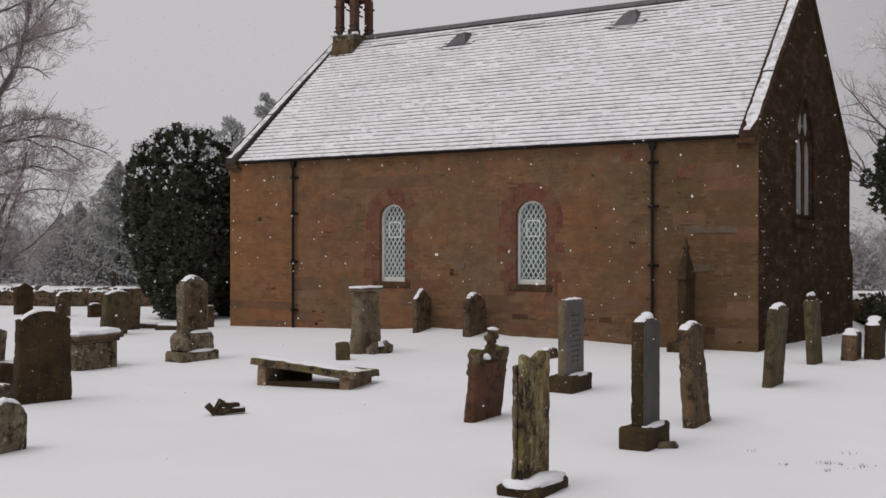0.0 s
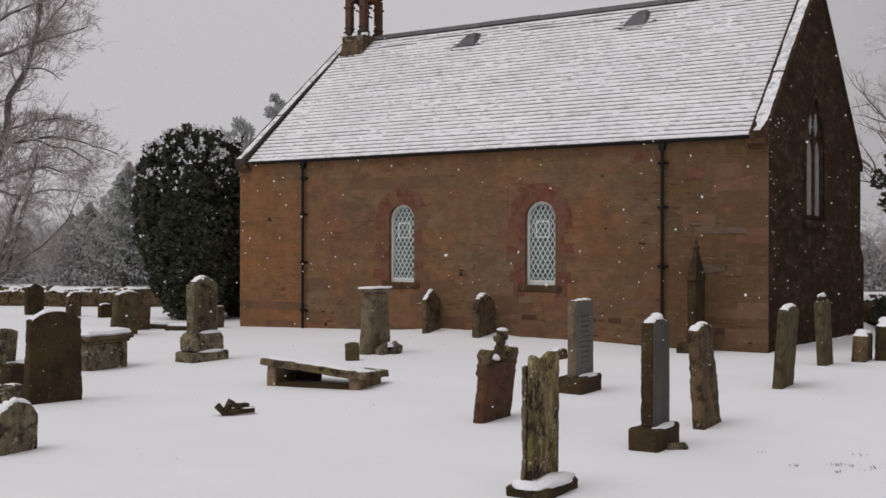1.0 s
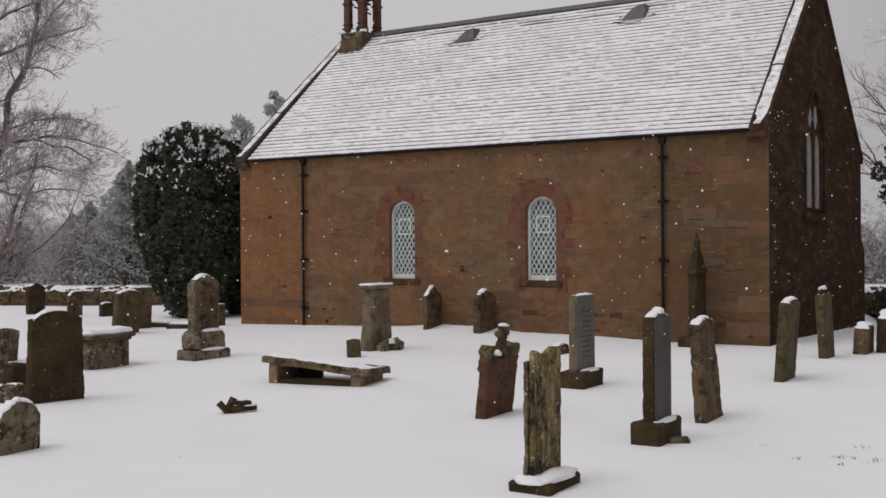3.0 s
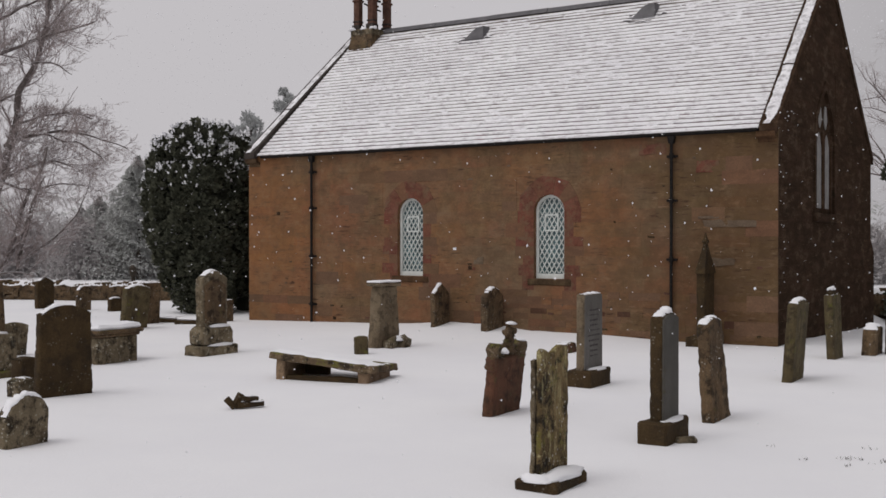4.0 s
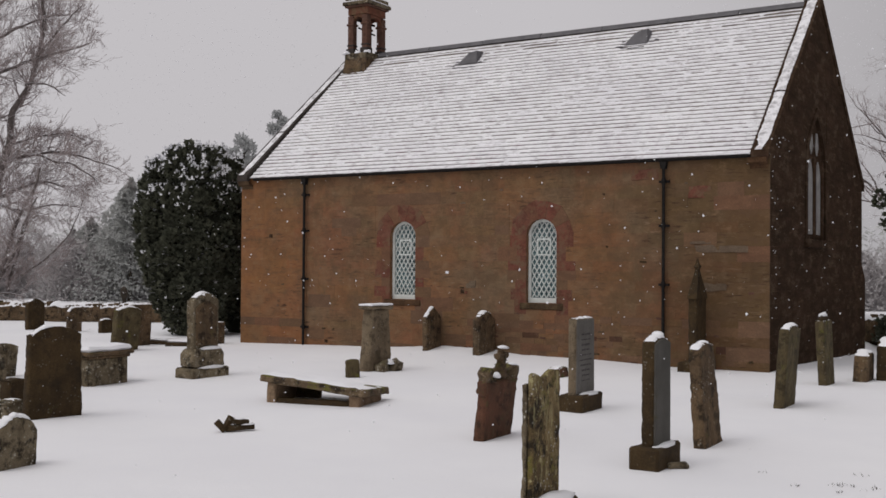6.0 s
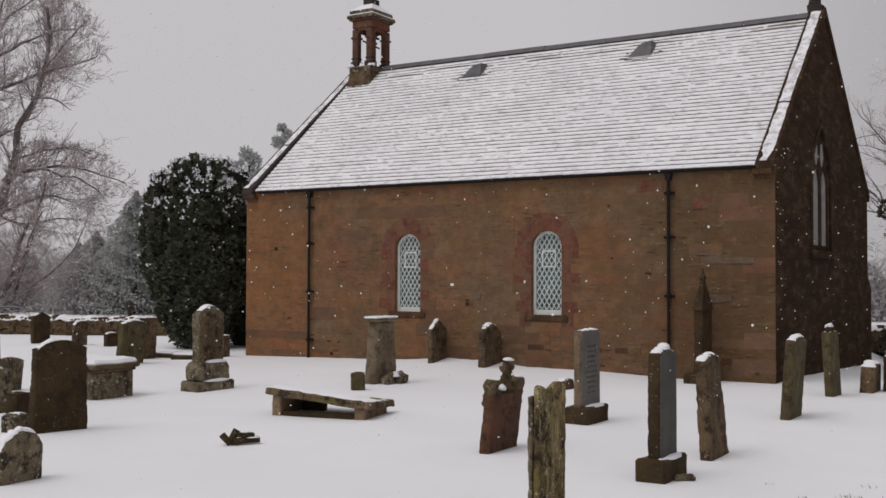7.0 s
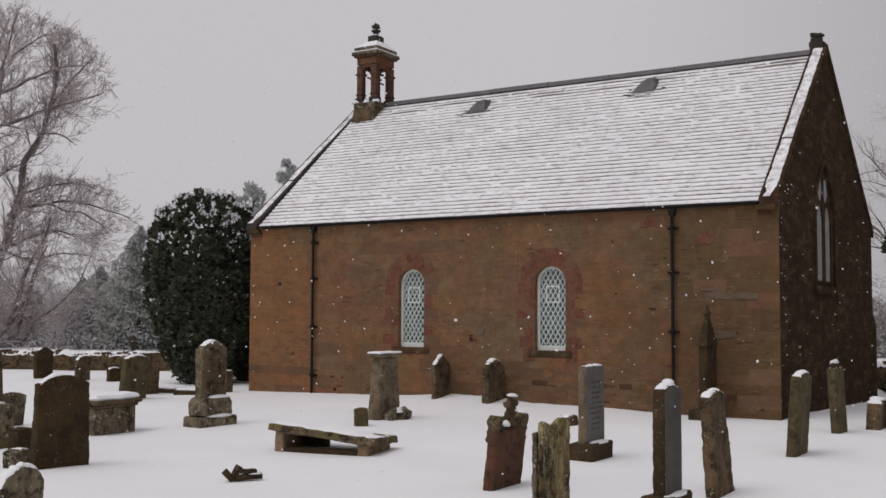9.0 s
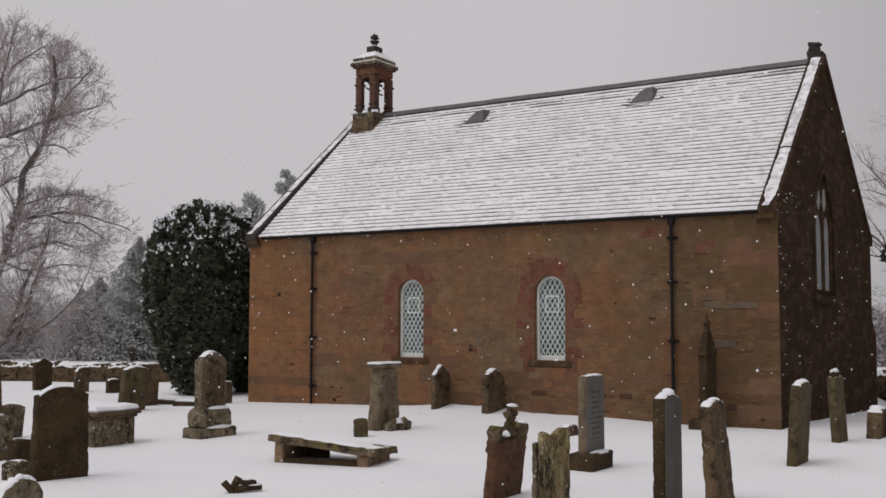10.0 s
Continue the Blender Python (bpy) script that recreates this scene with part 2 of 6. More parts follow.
def tomb_mat(name, light, dark, lichen=(0.34, 0.32, 0.24), moss=(0.11, 0.10, 0.03), lichen_at=0.60, moss_at=0.60, crust=0.8, runs=0.15, dots=0.5, rough=0.92):
    """Old churchyard stone: black crust, runs of rain, crisp lichen and moss that grows where it lies flat."""
    m, nt, b = node_mat(name)
    p = world_pos(nt)
    col = ramp(nt, noise_tex(nt, p, 2.6, 7, 0.7), [(0.34, dark), (0.66, light)])
    skin = noise_tex(nt, p, 6.5, 8, 0.74)
    col = mix(nt, ramp(nt, skin, [(0.41, (crust, crust, crust)), (0.50, (0, 0, 0))]), col, (0.021, 0.016, 0.011))
    tall = add(nt, "ShaderNodeMapping")
    tall.inputs["Scale"].default_value = (1, 1, 0.26)
    nt.links.new(p, tall.inputs["Vector"])
    rain = noise_tex(nt, tall.outputs[0], 13, 7, 0.74)
    col = mix(nt, ramp(nt, rain, [(0.38, (runs, runs, runs)), (0.50, (0, 0, 0))]), col, (0.026, 0.020, 0.012))
    col = mix(nt, ramp(nt, rain, [(0.53, (0, 0, 0)), (0.64, (runs, runs, runs))]), col, lichen)
    spots = noise_tex(nt, p, 13, 7, 0.72)
    col = mix(nt, ramp(nt, spots, [(lichen_at, (0, 0, 0)), (lichen_at + 0.06, (0.9, 0.9, 0.9))]), col, lichen)
    cell = add(nt, "ShaderNodeTexVoronoi", Scale=26.0)
    nt.links.new(p, cell.inputs["Vector"])
    ring = ramp(nt, cell.outputs["Distance"], [(0.16, (dots, dots, dots)), (0.26, (0, 0, 0))])
    some = ramp(nt, noise_tex(nt, p, 3.7, 4), [(0.50, (0, 0, 0)), (0.60, (1, 1, 1))])
    col = mix(nt, mix(nt, 1.0, ring, some, "MULTIPLY"), col, (0.47, 0.45, 0.39))
    up = nt.nodes.new("ShaderNodeSeparateXYZ")
    nt.links.new(nt.nodes.new("ShaderNodeNewGeometry").outputs["Normal"], up.inputs[0])
    lift = add(nt, "ShaderNodeMath")
    lift.operation = "MULTIPLY_ADD"
    lift.inputs[1].default_value = 0.10
    nt.links.new(up.outputs["Z"], lift.inputs[0])
    nt.links.new(noise_tex(nt, p, 5.0, 6, 0.75), lift.inputs[2])
    col = mix(nt, ramp(nt, lift.outputs[0], [(moss_at, (0, 0, 0)), (moss_at + 0.09, (0.9, 0.9, 0.9))]), col, moss)
    grain = noise_tex(nt, p, 75, 5, 0.7)
    col = mix(nt, 1.0, col, ramp(nt, grain, [(0.3, (0.72, 0.72, 0.72)), (0.7, (1.22, 1.22, 1.22))]), "MULTIPLY")
    nt.links.new(col, b.inputs["Base Color"])
    b.inputs["Roughness"].default_value = rough
    b.inputs["Specular IOR Level"].default_value = 0.2
    bump(nt, b, mix(nt, 0.45, skin, grain), 0.9, 0.016)
    return m


TOMB = {
    "brown": tomb_mat("brown_headstone", (0.165, 0.108, 0.060), (0.066, 0.044, 0.027), (0.27, 0.23, 0.15), (0.10, 0.085, 0.03), 0.63, 0.62),
    "dark": tomb_mat("dark_headstone", (0.076, 0.048, 0.021), (0.034, 0.022, 0.011), (0.15, 0.115, 0.06), (0.062, 0.052, 0.02), 0.68, 0.62, 0.5, 0.08, 0.25),
    "lichen": tomb_mat("lichened_headstone", (0.250, 0.180, 0.085), (0.080, 0.052, 0.026), (0.43, 0.385, 0.200), (0.155, 0.135, 0.035), 0.58, 0.55, 1.0, 0.6, 1.0),
    "red": tomb_mat("red_headstone", (0.142, 0.062, 0.038), (0.074, 0.042, 0.026), (0.14, 0.12, 0.07), (0.095, 0.088, 0.036), 0.68, 0.55, 0.6, 0.25, 0.2),
    "buff": tomb_mat("buff_sandstone", (0.29, 0.20, 0.125), (0.17, 0.110, 0.070), (0.33, 0.29, 0.22), (0.1, 0.08, 0.03), 0.66, 0.64, 0.5, 0.2, 0.3),
    "granite": stone_mat("grey_granite", (0.168, 0.160, 0.150), (0.095, 0.086, 0.074), (0.25, 0.24, 0.22), (0.075, 0.07, 0.05), 0.66, 0.62, 1.2, rough=0.7, relief=0.006, grime=0.25, streak=0.15),
    "grey": tomb_mat("grey_weathered_headstone", (0.235, 0.188, 0.122), (0.090, 0.068, 0.042), (0.45, 0.43, 0.35), (0.085, 0.072, 0.032), 0.59, 0.62, 0.9, 0.15, 0.9),
    "green": tomb_mat("green_algae_headstone", (0.135, 0.104, 0.052), (0.054, 0.040, 0.023), (0.24, 0.22, 0.12), (0.112, 0.108, 0.026), 0.66, 0.57, 0.6, 0.25, 0.3),
    "worn": tomb_mat("worn_olive_headstone", (0.235, 0.180, 0.118), (0.130, 0.097, 0.062), (0.30, 0.26, 0.18), (0.10, 0.085, 0.035), 0.66, 0.62, 0.5, 0.15, 0.3),
    "mossy": tomb_mat("mossy_slab_edge", (0.205, 0.145, 0.086), (0.062, 0.042, 0.028), (0.40, 0.33, 0.25), (0.135, 0.125, 0.03), 0.60, 0.56, 0.9, 0.1, 0.5),
    "slate": stone_mat("dark_grey_slate_face", (0.088, 0.082, 0.072), (0.046, 0.042, 0.034), (0.14, 0.13, 0.105), (0.062, 0.054, 0.030), 0.66, 0.58, rough=0.7, relief=0.004, grime=0.25),
}
INSCRIPTION = plain_mat("worn_inscription", (0.035, 0.03, 0.03), (0.07, 0.06, 0.06), 30, 0.9)
BARK = frosted_mat("frosted_bark", (0.115, 0.096, 0.088), (0.190, 0.164, 0.154), 0.5, 0.9, 4.0)
TWIG = frosted_mat("frosted_twig", (0.27, 0.225, 0.215), (0.39, 0.335, 0.325), 0.3, 0.8, 5.0)
YEW = frosted_mat("yew_needles", (0.048, 0.053, 0.037), (0.100, 0.102, 0.070), 0.80, 1.15, 2.2, 3.0)
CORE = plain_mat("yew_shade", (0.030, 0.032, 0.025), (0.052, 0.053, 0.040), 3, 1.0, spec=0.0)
# conifer greys lifted and evened out: distance haze put into the colour
FIR = frosted_mat("hazy_snowy_conifer", (0.56, 0.565, 0.55), (0.60, 0.605, 0.59), -0.3, 1.3, 2.0, 1.0, rime=(0.58, 0.585, 0.575), through_light=0.8)
# pine needles paled: haze in the base colour, rime on what faces up
PINE = frosted_mat("hazy_frosted_pine", (0.52, 0.53, 0.525), (0.62, 0.63, 0.625), -0.3, 1.3, 2.0, 1.0, rime=(0.66, 0.66, 0.67), through_light=0.5)
# scrub lightened towards the sky: its base colour carries haze besides snow
HEDGE = frosted_mat("hazy_snowy_scrub", (0.38, 0.355, 0.35), (0.47, 0.44, 0.435), -0.1, 1.2, 2.0, 1.0, rime=(0.55, 0.54, 0.55))
WOODBARK = plain_mat("dark_bark", (0.03, 0.024, 0.018), (0.07, 0.055, 0.042), 9, 0.95)


# ================= mesh helpers =================
def part(name, bm, material, parent=None, label=""):
    me = bpy.data.meshes.new(name)
    bm.to_mesh(me)
    bm.free()
    me.materials.append(material)
    ob = new(name, me)
    ob.parent = parent
    if label:
        ob["label"] = label
    return ob


def raw(name, verts, faces, material, parent=None, label="", smooth=False):
    me = bpy.data.meshes.new(name)
    me.from_pydata(verts, [], faces)
    me.materials.append(material)
    if smooth:
        me.polygons.foreach_set("use_smooth", [True] * len(me.polygons))
    me.update()
    ob = new(name, me)
    ob.parent = parent
    if label:
        ob["label"] = label
    return ob


def thing(name, m, label, category, group="", kind=""):
    ob = new(name)
    ob.matrix_world = m
    return tagged(ob, label, category, group, kind)


def box(bm, x0, x1, y0, y1, z0, z1, bevel=0.0, rough=0.0, seed=0.0, cuts=0):
    """A block, with eased edges, subdivided and roughened where asked for. Returns its vertices."""
    b = bmesh.new() if bevel or cuts else bm
    vs = bmesh.ops.create_cube(b, size=1.0)["verts"]
    for v in vs:
        v.co = Vector(((x0 + x1) / 2 + v.co.x * (x1 - x0), (y0 + y1) / 2 + v.co.y * (y1 - y0), (z0 + z1) / 2 + v.co.z * (z1 - z0)))
    if b is not bm:
        if bevel:
            bmesh.ops.bevel(b, geom=b.edges[:], offset=bevel, segments=1, affect="EDGES")
        if cuts:
            bmesh.ops.subdivide_edges(b, edges=b.edges[:], cuts=cuts, use_grid_fill=True)
        me = bpy.data.meshes.new("tmp")
        b.to_mesh(me)
        b.free()
        n = len(bm.verts)
        bm.from_mesh(me)
        bpy.data.meshes.remove(me)
        bm.verts.ensure_lookup_table()
        vs = bm.verts[n:]
    if rough:
        for v in vs:
            v.co += noise.noise_vector(v.co * 6 + Vector((seed, seed * 2, 3))) * rough
    return vs


def cyl(bm, p0, p1, r0, r1, n=10):
    a, b = Vector(p0), Vector(p1)
    q = (b - a).to_track_quat("Z", "Y")
    ra = [bm.verts.new(a + q @ Vector((r0 * math.cos(i * 2 * math.pi / n), r0 * math.sin(i * 2 * math.pi / n), 0))) for i in range(n)]
    rb = [bm.verts.new(b + q @ Vector((r1 * math.cos(i * 2 * math.pi / n), r1 * math.sin(i * 2 * math.pi / n), 0))) for i in range(n)]
    for i in range(n):
        bm.faces.new((ra[i], ra[(i + 1) % n], rb[(i + 1) % n], rb[i]))
    bm.faces.new(ra[::-1])
    bm.faces.new(rb)


def prism(bm, outline, axis, d0, d1):
    """Outline of 2D points pushed along an axis: 'x' takes (y, z), 'y' takes (x, z), 'z' takes (x, y)."""
    def at(p, d):
        return {"x": (d, p[0], p[1]), "y": (p[0], d, p[1]), "z": (p[0], p[1], d)}[axis]
    a = [bm.verts.new(at(p, d0)) for p in outline]
    b = [bm.verts.new(at(p, d1)) for p in outline]
    n = len(outline)
    bm.faces.new(a[::-1])
    bm.faces.new(b)
    for i in range(n):
        bm.faces.new((a[i], a[(i + 1) % n], b[(i + 1) % n], b[i]))
    bmesh.ops.recalc_face_normals(bm, faces=bm.faces)


def lump(bm, c, rx, ry, rz, seed=0.0, sub=2, rough=0.25):
    """A soft uneven pad of snow."""
    r = bmesh.ops.create_icosphere(bm, subdivisions=sub, radius=1.0)
    for v in r["verts"]:
        k = 1 + rough * noise.noise(v.co * 1.7 + Vector((seed, -seed, seed * 0.5)))
        z = v.co.z if v.co.z > 0 else v.co.z * 0.25
        v.co = Vector((c[0] + v.co.x * rx * k, c[1] + v.co.y * ry * k, c[2] + z * rz * k))
    for f in bm.faces:
        f.smooth = True


# ================= ground =================
COS_C, SIN_C = math.cos(radians(32.2)), math.sin(radians(32.2))
BANK_AT, BANK = (0.0, 1.7, 3.9, 5.2, 6.2, 6.8, 8.5, 9.6, 11.3), (-0.02, 0.02, 0.07, 0.16, 0.15, 0.07, 0.05, 0.0, 0.0)


def ground_height(x, y):
    d = math.hypot(x, y)
    fade = 1.0 if d < 40 else max(0.0, 1 - (d - 40) / 60)
    h = 0.03 * noise.noise((x * 0.28, y * 0.28, 1.3)) + 0.014 * noise.noise((x * 1.1, y * 1.1, 5.0))
    # along and away from the church's long wall, and round its gable
    dx, dy = x + 4.21, y - 23.05
    u, v = dx * COS_C - dy * SIN_C, dx * SIN_C + dy * COS_C
    if -1 < u < 12.5 and v < 0.5:
        bank = float(np.interp(u, BANK_AT, BANK))
        near = math.exp(-max(0.0, -v) / 1.1)
        h = h * (1 - near) + bank * near
    if u > 10.9:
        h -= 0.25 * min(1.0, max(0.0, (v - 1.5) / 6.2)) * min(1.0, (u - 10.9) / 0.5) * max(0.0, 1 - max(0.0, u - 14) / 6)
    return h * fade


def build_ground():
    ax = np.concatenate([-np.geomspace(4000, 26, 22), np.linspace(-25, 25, 150), np.geomspace(26, 4000, 22)])
    ay = np.concatenate([-np.geomspace(4000, 12, 18), np.linspace(-11, 38, 150), np.geomspace(39, 4000, 22)])
    vs = [(x, y, ground_height(x, y)) for y in ay for x in ax]
    nx = len(ax)
    fs = [(j * nx + i, j * nx + i + 1, (j + 1) * nx + i + 1, (j + 1) * nx + i) for j in range(len(ay) - 1) for i in range(nx - 1)]
    ob = raw("ground", vs, fs, SNOW_GROUND, smooth=True)
    return tagged(ob, "churchyard ground under an even blanket of fresh snow", "snow ground", kind="structure")


build_ground()


# ================= the church =================
LEN, WID, MID, EAVE, RIDGE = 11.36, 7.9, 3.7, 3.595, 6.77
TURN = -32.2
church = thing("church", pose(-4.21, 23.05, 0, 0, 0, TURN), "small brown sandstone church with a snow-covered slate roof and bellcote", "church")
WINDOWS = [(3.93, 4.53), (6.96, 7.57)]
SILL, SPRING, TOP = 1.02, 2.26, 2.55
rnd = random.Random(4)


def arch_points(x0, x1, zs, zt, n=12):
    c, r = (x0 + x1) / 2, (x1 - x0) / 2
    return [(c + r * math.cos(a), zs + (zt - zs) * math.sin(a)) for a in (math.pi * i / n for i in range(n + 1))]


def front_wall():
    bm = bmesh.new()
    y0, y1 = 0.0, 0.6
    mids = [0.01] + [(a + b) / 2 for a, b in WINDOWS] + [LEN - 0.01]
    half = {}
    for x0, x1 in WINDOWS:
        arc = arch_points(x0, x1, SPRING, TOP)
        half[(x0 + x1) / 2] = ([(x1, SILL)] + arc[:7], [(x0, SILL)] + arc[6:][::-1])
    for p, q in zip(mids, mids[1:]):
        outline = [(p, -0.3), (q, -0.3)]
        if q in half:
            outline += [(q, SILL)] + half[q][1]
        outline += [(q, EAVE), (p, EAVE)]
        if p in half:
            outline += half[p][0][::-1] + [(p, SILL)]
        prism(bm, outline, "y", y0, y1)
    bmesh.ops.remove_doubles(bm, verts=bm.verts, dist=0.0005)
    return part("front_wall", bm, WALL_STONE, church, "coursed brown sandstone wall with red dressed window surrounds")


def unit_stone(i):
    bm = bmesh.new()
    box(bm, -0.5, 0.5, -0.5, 0.5, -0.5, 0.5, 0.004, 0.003, i * 3.1)
    me = bpy.data.meshes.new("stone")
    bm.to_mesh(me)
    bm.free()
    return me


def stone_set(material):
    out = []
    for i in range(4):
        me = unit_stone(i)
        me.materials.append(material)
        out.append(me)
    return out


def stone(meshes, parent, x0, x1, z0, z1, y0=-0.006, y1=0.03, name="stone"):
    ob = new(name, rnd.choice(meshes))
    ob.parent = parent
    ob.location = ((x0 + x1) / 2, (y0 + y1) / 2 + rnd.uniform(-0.002, 0.002), (z0 + z1) / 2)
    ob.scale = (x1 - x0 - 0.001, y1 - y0, z1 - z0 - 0.001)
    return ob


wall_front = front_wall()
BROWN, RED, WARM = stone_set(WALL_STONE), stone_set(RED_STONE), stone_set(REDDISH)
DEEP = stone_set(DEEP_RED)
COURSES = [-0.05]
while COURSES[-1] < EAVE - 0.34:
    COURSES.append(COURSES[-1] + rnd.choice((0.17, 0.2, 0.23, 0.26)))
COURSES.append(EAVE)
for z0, z1 in zip(COURSES, COURSES[1:]):
    spans, x = [], 0.0
    holes = []
    for x0, x1 in WINDOWS:
        if z1 > SILL - 0.14 and z0 < TOP + 0.26:
            e = rnd.uniform(0.17, 0.24) if round((z0 + 0.05) / 0.26) % 2 else rnd.uniform(0.30, 0.40)
            e = e if z1 < SPRING + 0.1 else 0.36
            holes.append((x0 - e, x1 + e))
            if z0 >= SILL - 0.14 and z0 < SPRING:
                top = min(z1, SPRING)
                for a, b in ((x0 - e, x0), (x1, x1 + e)):
                    stone(WARM if rnd.random() < 0.25 else RED, wall_front, a, b, max(z0, SILL - 0.13), top)
            elif z0 < SILL - 0.14:
                stone(RED, wall_front, x0 - e, x0, z0, z1)
                stone(RED, wall_front, x1, x1 + e, z0, z1)
                stone(BROWN, wall_front, x0, x1, z0, SILL - 0.13)
    edges = [0.0] + [v for h in holes for v in h] + [LEN]
    for a, b in zip(edges[::2], edges[1::2]):
        x = a
        while x < b - 0.02:
            low_end = z1 < 1.0 and x > 5.5
            w = rnd.uniform(0.26, 0.6) if low_end else rnd.uniform(0.32, 0.85)
            if b - (x + w) < 0.3:
                w = b - x
            kind = BROWN
            if 9.6 < x < 10.6 and z0 > 2.6 and rnd.random() < 0.5:
                kind = WARM
            elif z1 > 0.7 and z0 < 2.95 and any(h0 - 0.5 < x + w / 2 < h1 + 0.5 for h0, h1 in WINDOWS) and rnd.random() < 0.4:
                kind = WARM
            elif rnd.random() < 0.04 or (z0 < 0.5 and rnd.random() < 0.3):
                kind = WARM
            if low_end:
                kind = rnd.choice((BROWN, BROWN, BROWN, WARM, WARM))
            if low_end and x + w < LEN - 0.01:
                # small uneven rubble: one long stone over two short ones, or the other way round
                zm, xm = z0 + (z1 - z0) * rnd.uniform(0.42, 0.58), x + w * rnd.uniform(0.35, 0.65)
                long_row, short_row = ((zm, z1), (z0, zm)) if rnd.random() < 0.5 else ((z0, zm), (zm, z1))
                stone(kind, wall_front, x, x + w, *long_row)
                for a2, b2 in ((x, xm), (xm, x + w)):
                    stone(rnd.choice((BROWN, BROWN, BROWN, WARM, WARM, WARM, DEEP)), wall_front, a2, b2, *short_row, y0=-0.006 - rnd.uniform(0, 0.006))
            else:
                stone(kind, wall_front, x, x + w, z0, z1)
            x += w
for x0, x1 in WINDOWS:
    # arch stones, from the opening out to a squared margin
    c, r = (x0 + x1) / 2, (x1 - x0) / 2
    hi, half = next(z for z in COURSES if z >= TOP + 0.2), r + 0.27

    def rim(a):
        k = (r + 0.31) * (1.0 if round(a * 7 / math.pi) % 2 else 1.06)
        return (c + k * math.cos(a), SPRING + k * math.sin(a))
    for i in range(7):
        a0, a1 = math.pi * i / 7 + 0.003, math.pi * (i + 1) / 7 - 0.003
        inner = [(c + r * math.cos(a), SPRING + (TOP - SPRING) * math.sin(a)) for a in (a1, (a0 + a1) / 2, a0)]
        outs = [rim(a0), rim(a1)]
        bm = bmesh.new()
        prism(bm, inner + outs, "y", -0.005 - 0.002 * (i % 2), 0.03)
        part("arch_stone", bm, REDDISH if rnd.random() < 0.22 else RED_STONE, wall_front)


def window(x0, x1):
    win = new("window")
    win.parent = church
    win["label"] = "round-headed window with white lattice glazing in a white frame"
    yf = 0.09
    outer = [(x0, SILL), (x1, SILL)] + arch_points(x0, x1, SPRING, TOP)
    t = 0.05
    inner = [(x0 + t, SILL + 0.09), (x1 - t, SILL + 0.09)] + arch_points(x0 + t, x1 - t, SPRING, TOP - t)
    bm = bmesh.new()
    va = [[bm.verts.new((p[0], y, p[1])) for p in o] for y in (yf, yf + 0.07) for o in (outer, inner)]
    n = len(outer)
    for i in range(n):
        j = (i + 1) % n
        bm.faces.new((va[0][i], va[0][j], va[1][j], va[1][i]))
        bm.faces.new((va[2][j], va[2][i], va[3][i], va[3][j]))
        bm.faces.new((va[1][i], va[1][j], va[3][j], va[3][i]))
        bm.faces.new((va[0][j], va[0][i], va[2][i], va[2][j]))
    bmesh.ops.recalc_face_normals(bm, faces=bm.faces)
    part("frame", bm, WHITE, win, "white painted frame")
    bm = bmesh.new()
    prism(bm, inner, "y", yf + 0.045, yf + 0.055)
    part("pane", bm, GLASS, win, "dark greenish glass")
    # lattice bars, two crossing sets cut to the arched opening
    c, hw, zt = (x0 + x1) / 2, (x1 - x0) / 2 - t, TOP - t

    def inside(x, z):
        if z < SILL + 0.09 or abs(x - c) > hw:
            return False
        return z < SPRING or ((x - c) / hw) ** 2 + ((z - SPRING) / (zt - SPRING)) ** 2 < 1
    px, pz = 0.098, 0.165
    slope = pz / px
    for sgn in (1, -1):
        k = -30
        while k < 60:
            z_at = SILL + k * pz / 1.0
            run = [(x, z_at + sgn * slope * (x - c)) for x in np.linspace(c - hw, c + hw, 60)]
            run = [p for p in run if inside(*p)]
            k += 1
            if len(run) < 4:
                continue
            a, b = Vector((run[0][0], 0, run[0][1])), Vector((run[-1][0], 0, run[-1][1]))
            d = (b - a).normalized()
            s = Vector((-d.z, 0, d.x)) * 0.0075
            bm = bmesh.new()
            prism(bm, [((a + s).x, (a + s).z), ((a - s).x, (a - s).z), ((b - s).x, (b - s).z), ((b + s).x, (b + s).z)], "y", yf + (0.018 if sgn > 0 else 0.026), yf + 0.044)
            part("lattice_bar", bm, WHITE, win)
    bm = bmesh.new()
    for a0, a1, b0, b1 in ((c - 0.14, c + 0.14, 1.885, 1.91), (c - 0.14, c + 0.14, 2.17, 2.195), (c - 0.14, c - 0.118, 1.91, 2.17), (c + 0.118, c + 0.14, 1.91, 2.17)):
        box(bm, a0, a1, yf + 0.012, yf + 0.044, b0, b1)
    part("vent_frame", bm, WHITE, win, "small white opening vent frame")
    bm = bmesh.new()
    box(bm, x0 - 0.13, x1 + 0.13, -0.028, 0.12, SILL - 0.12, SILL - 0.005, 0.012, 0.008, x0, 3)
    part("sill", bm, QUOIN_STONE, win, "plain stained stone sill")


for x0, x1 in WINDOWS:
    window(x0, x1)


def roof_z(y):
    return EAVE + (RIDGE - EAVE) * (y / MID if y <= MID else (WID - y) / (WID - MID))


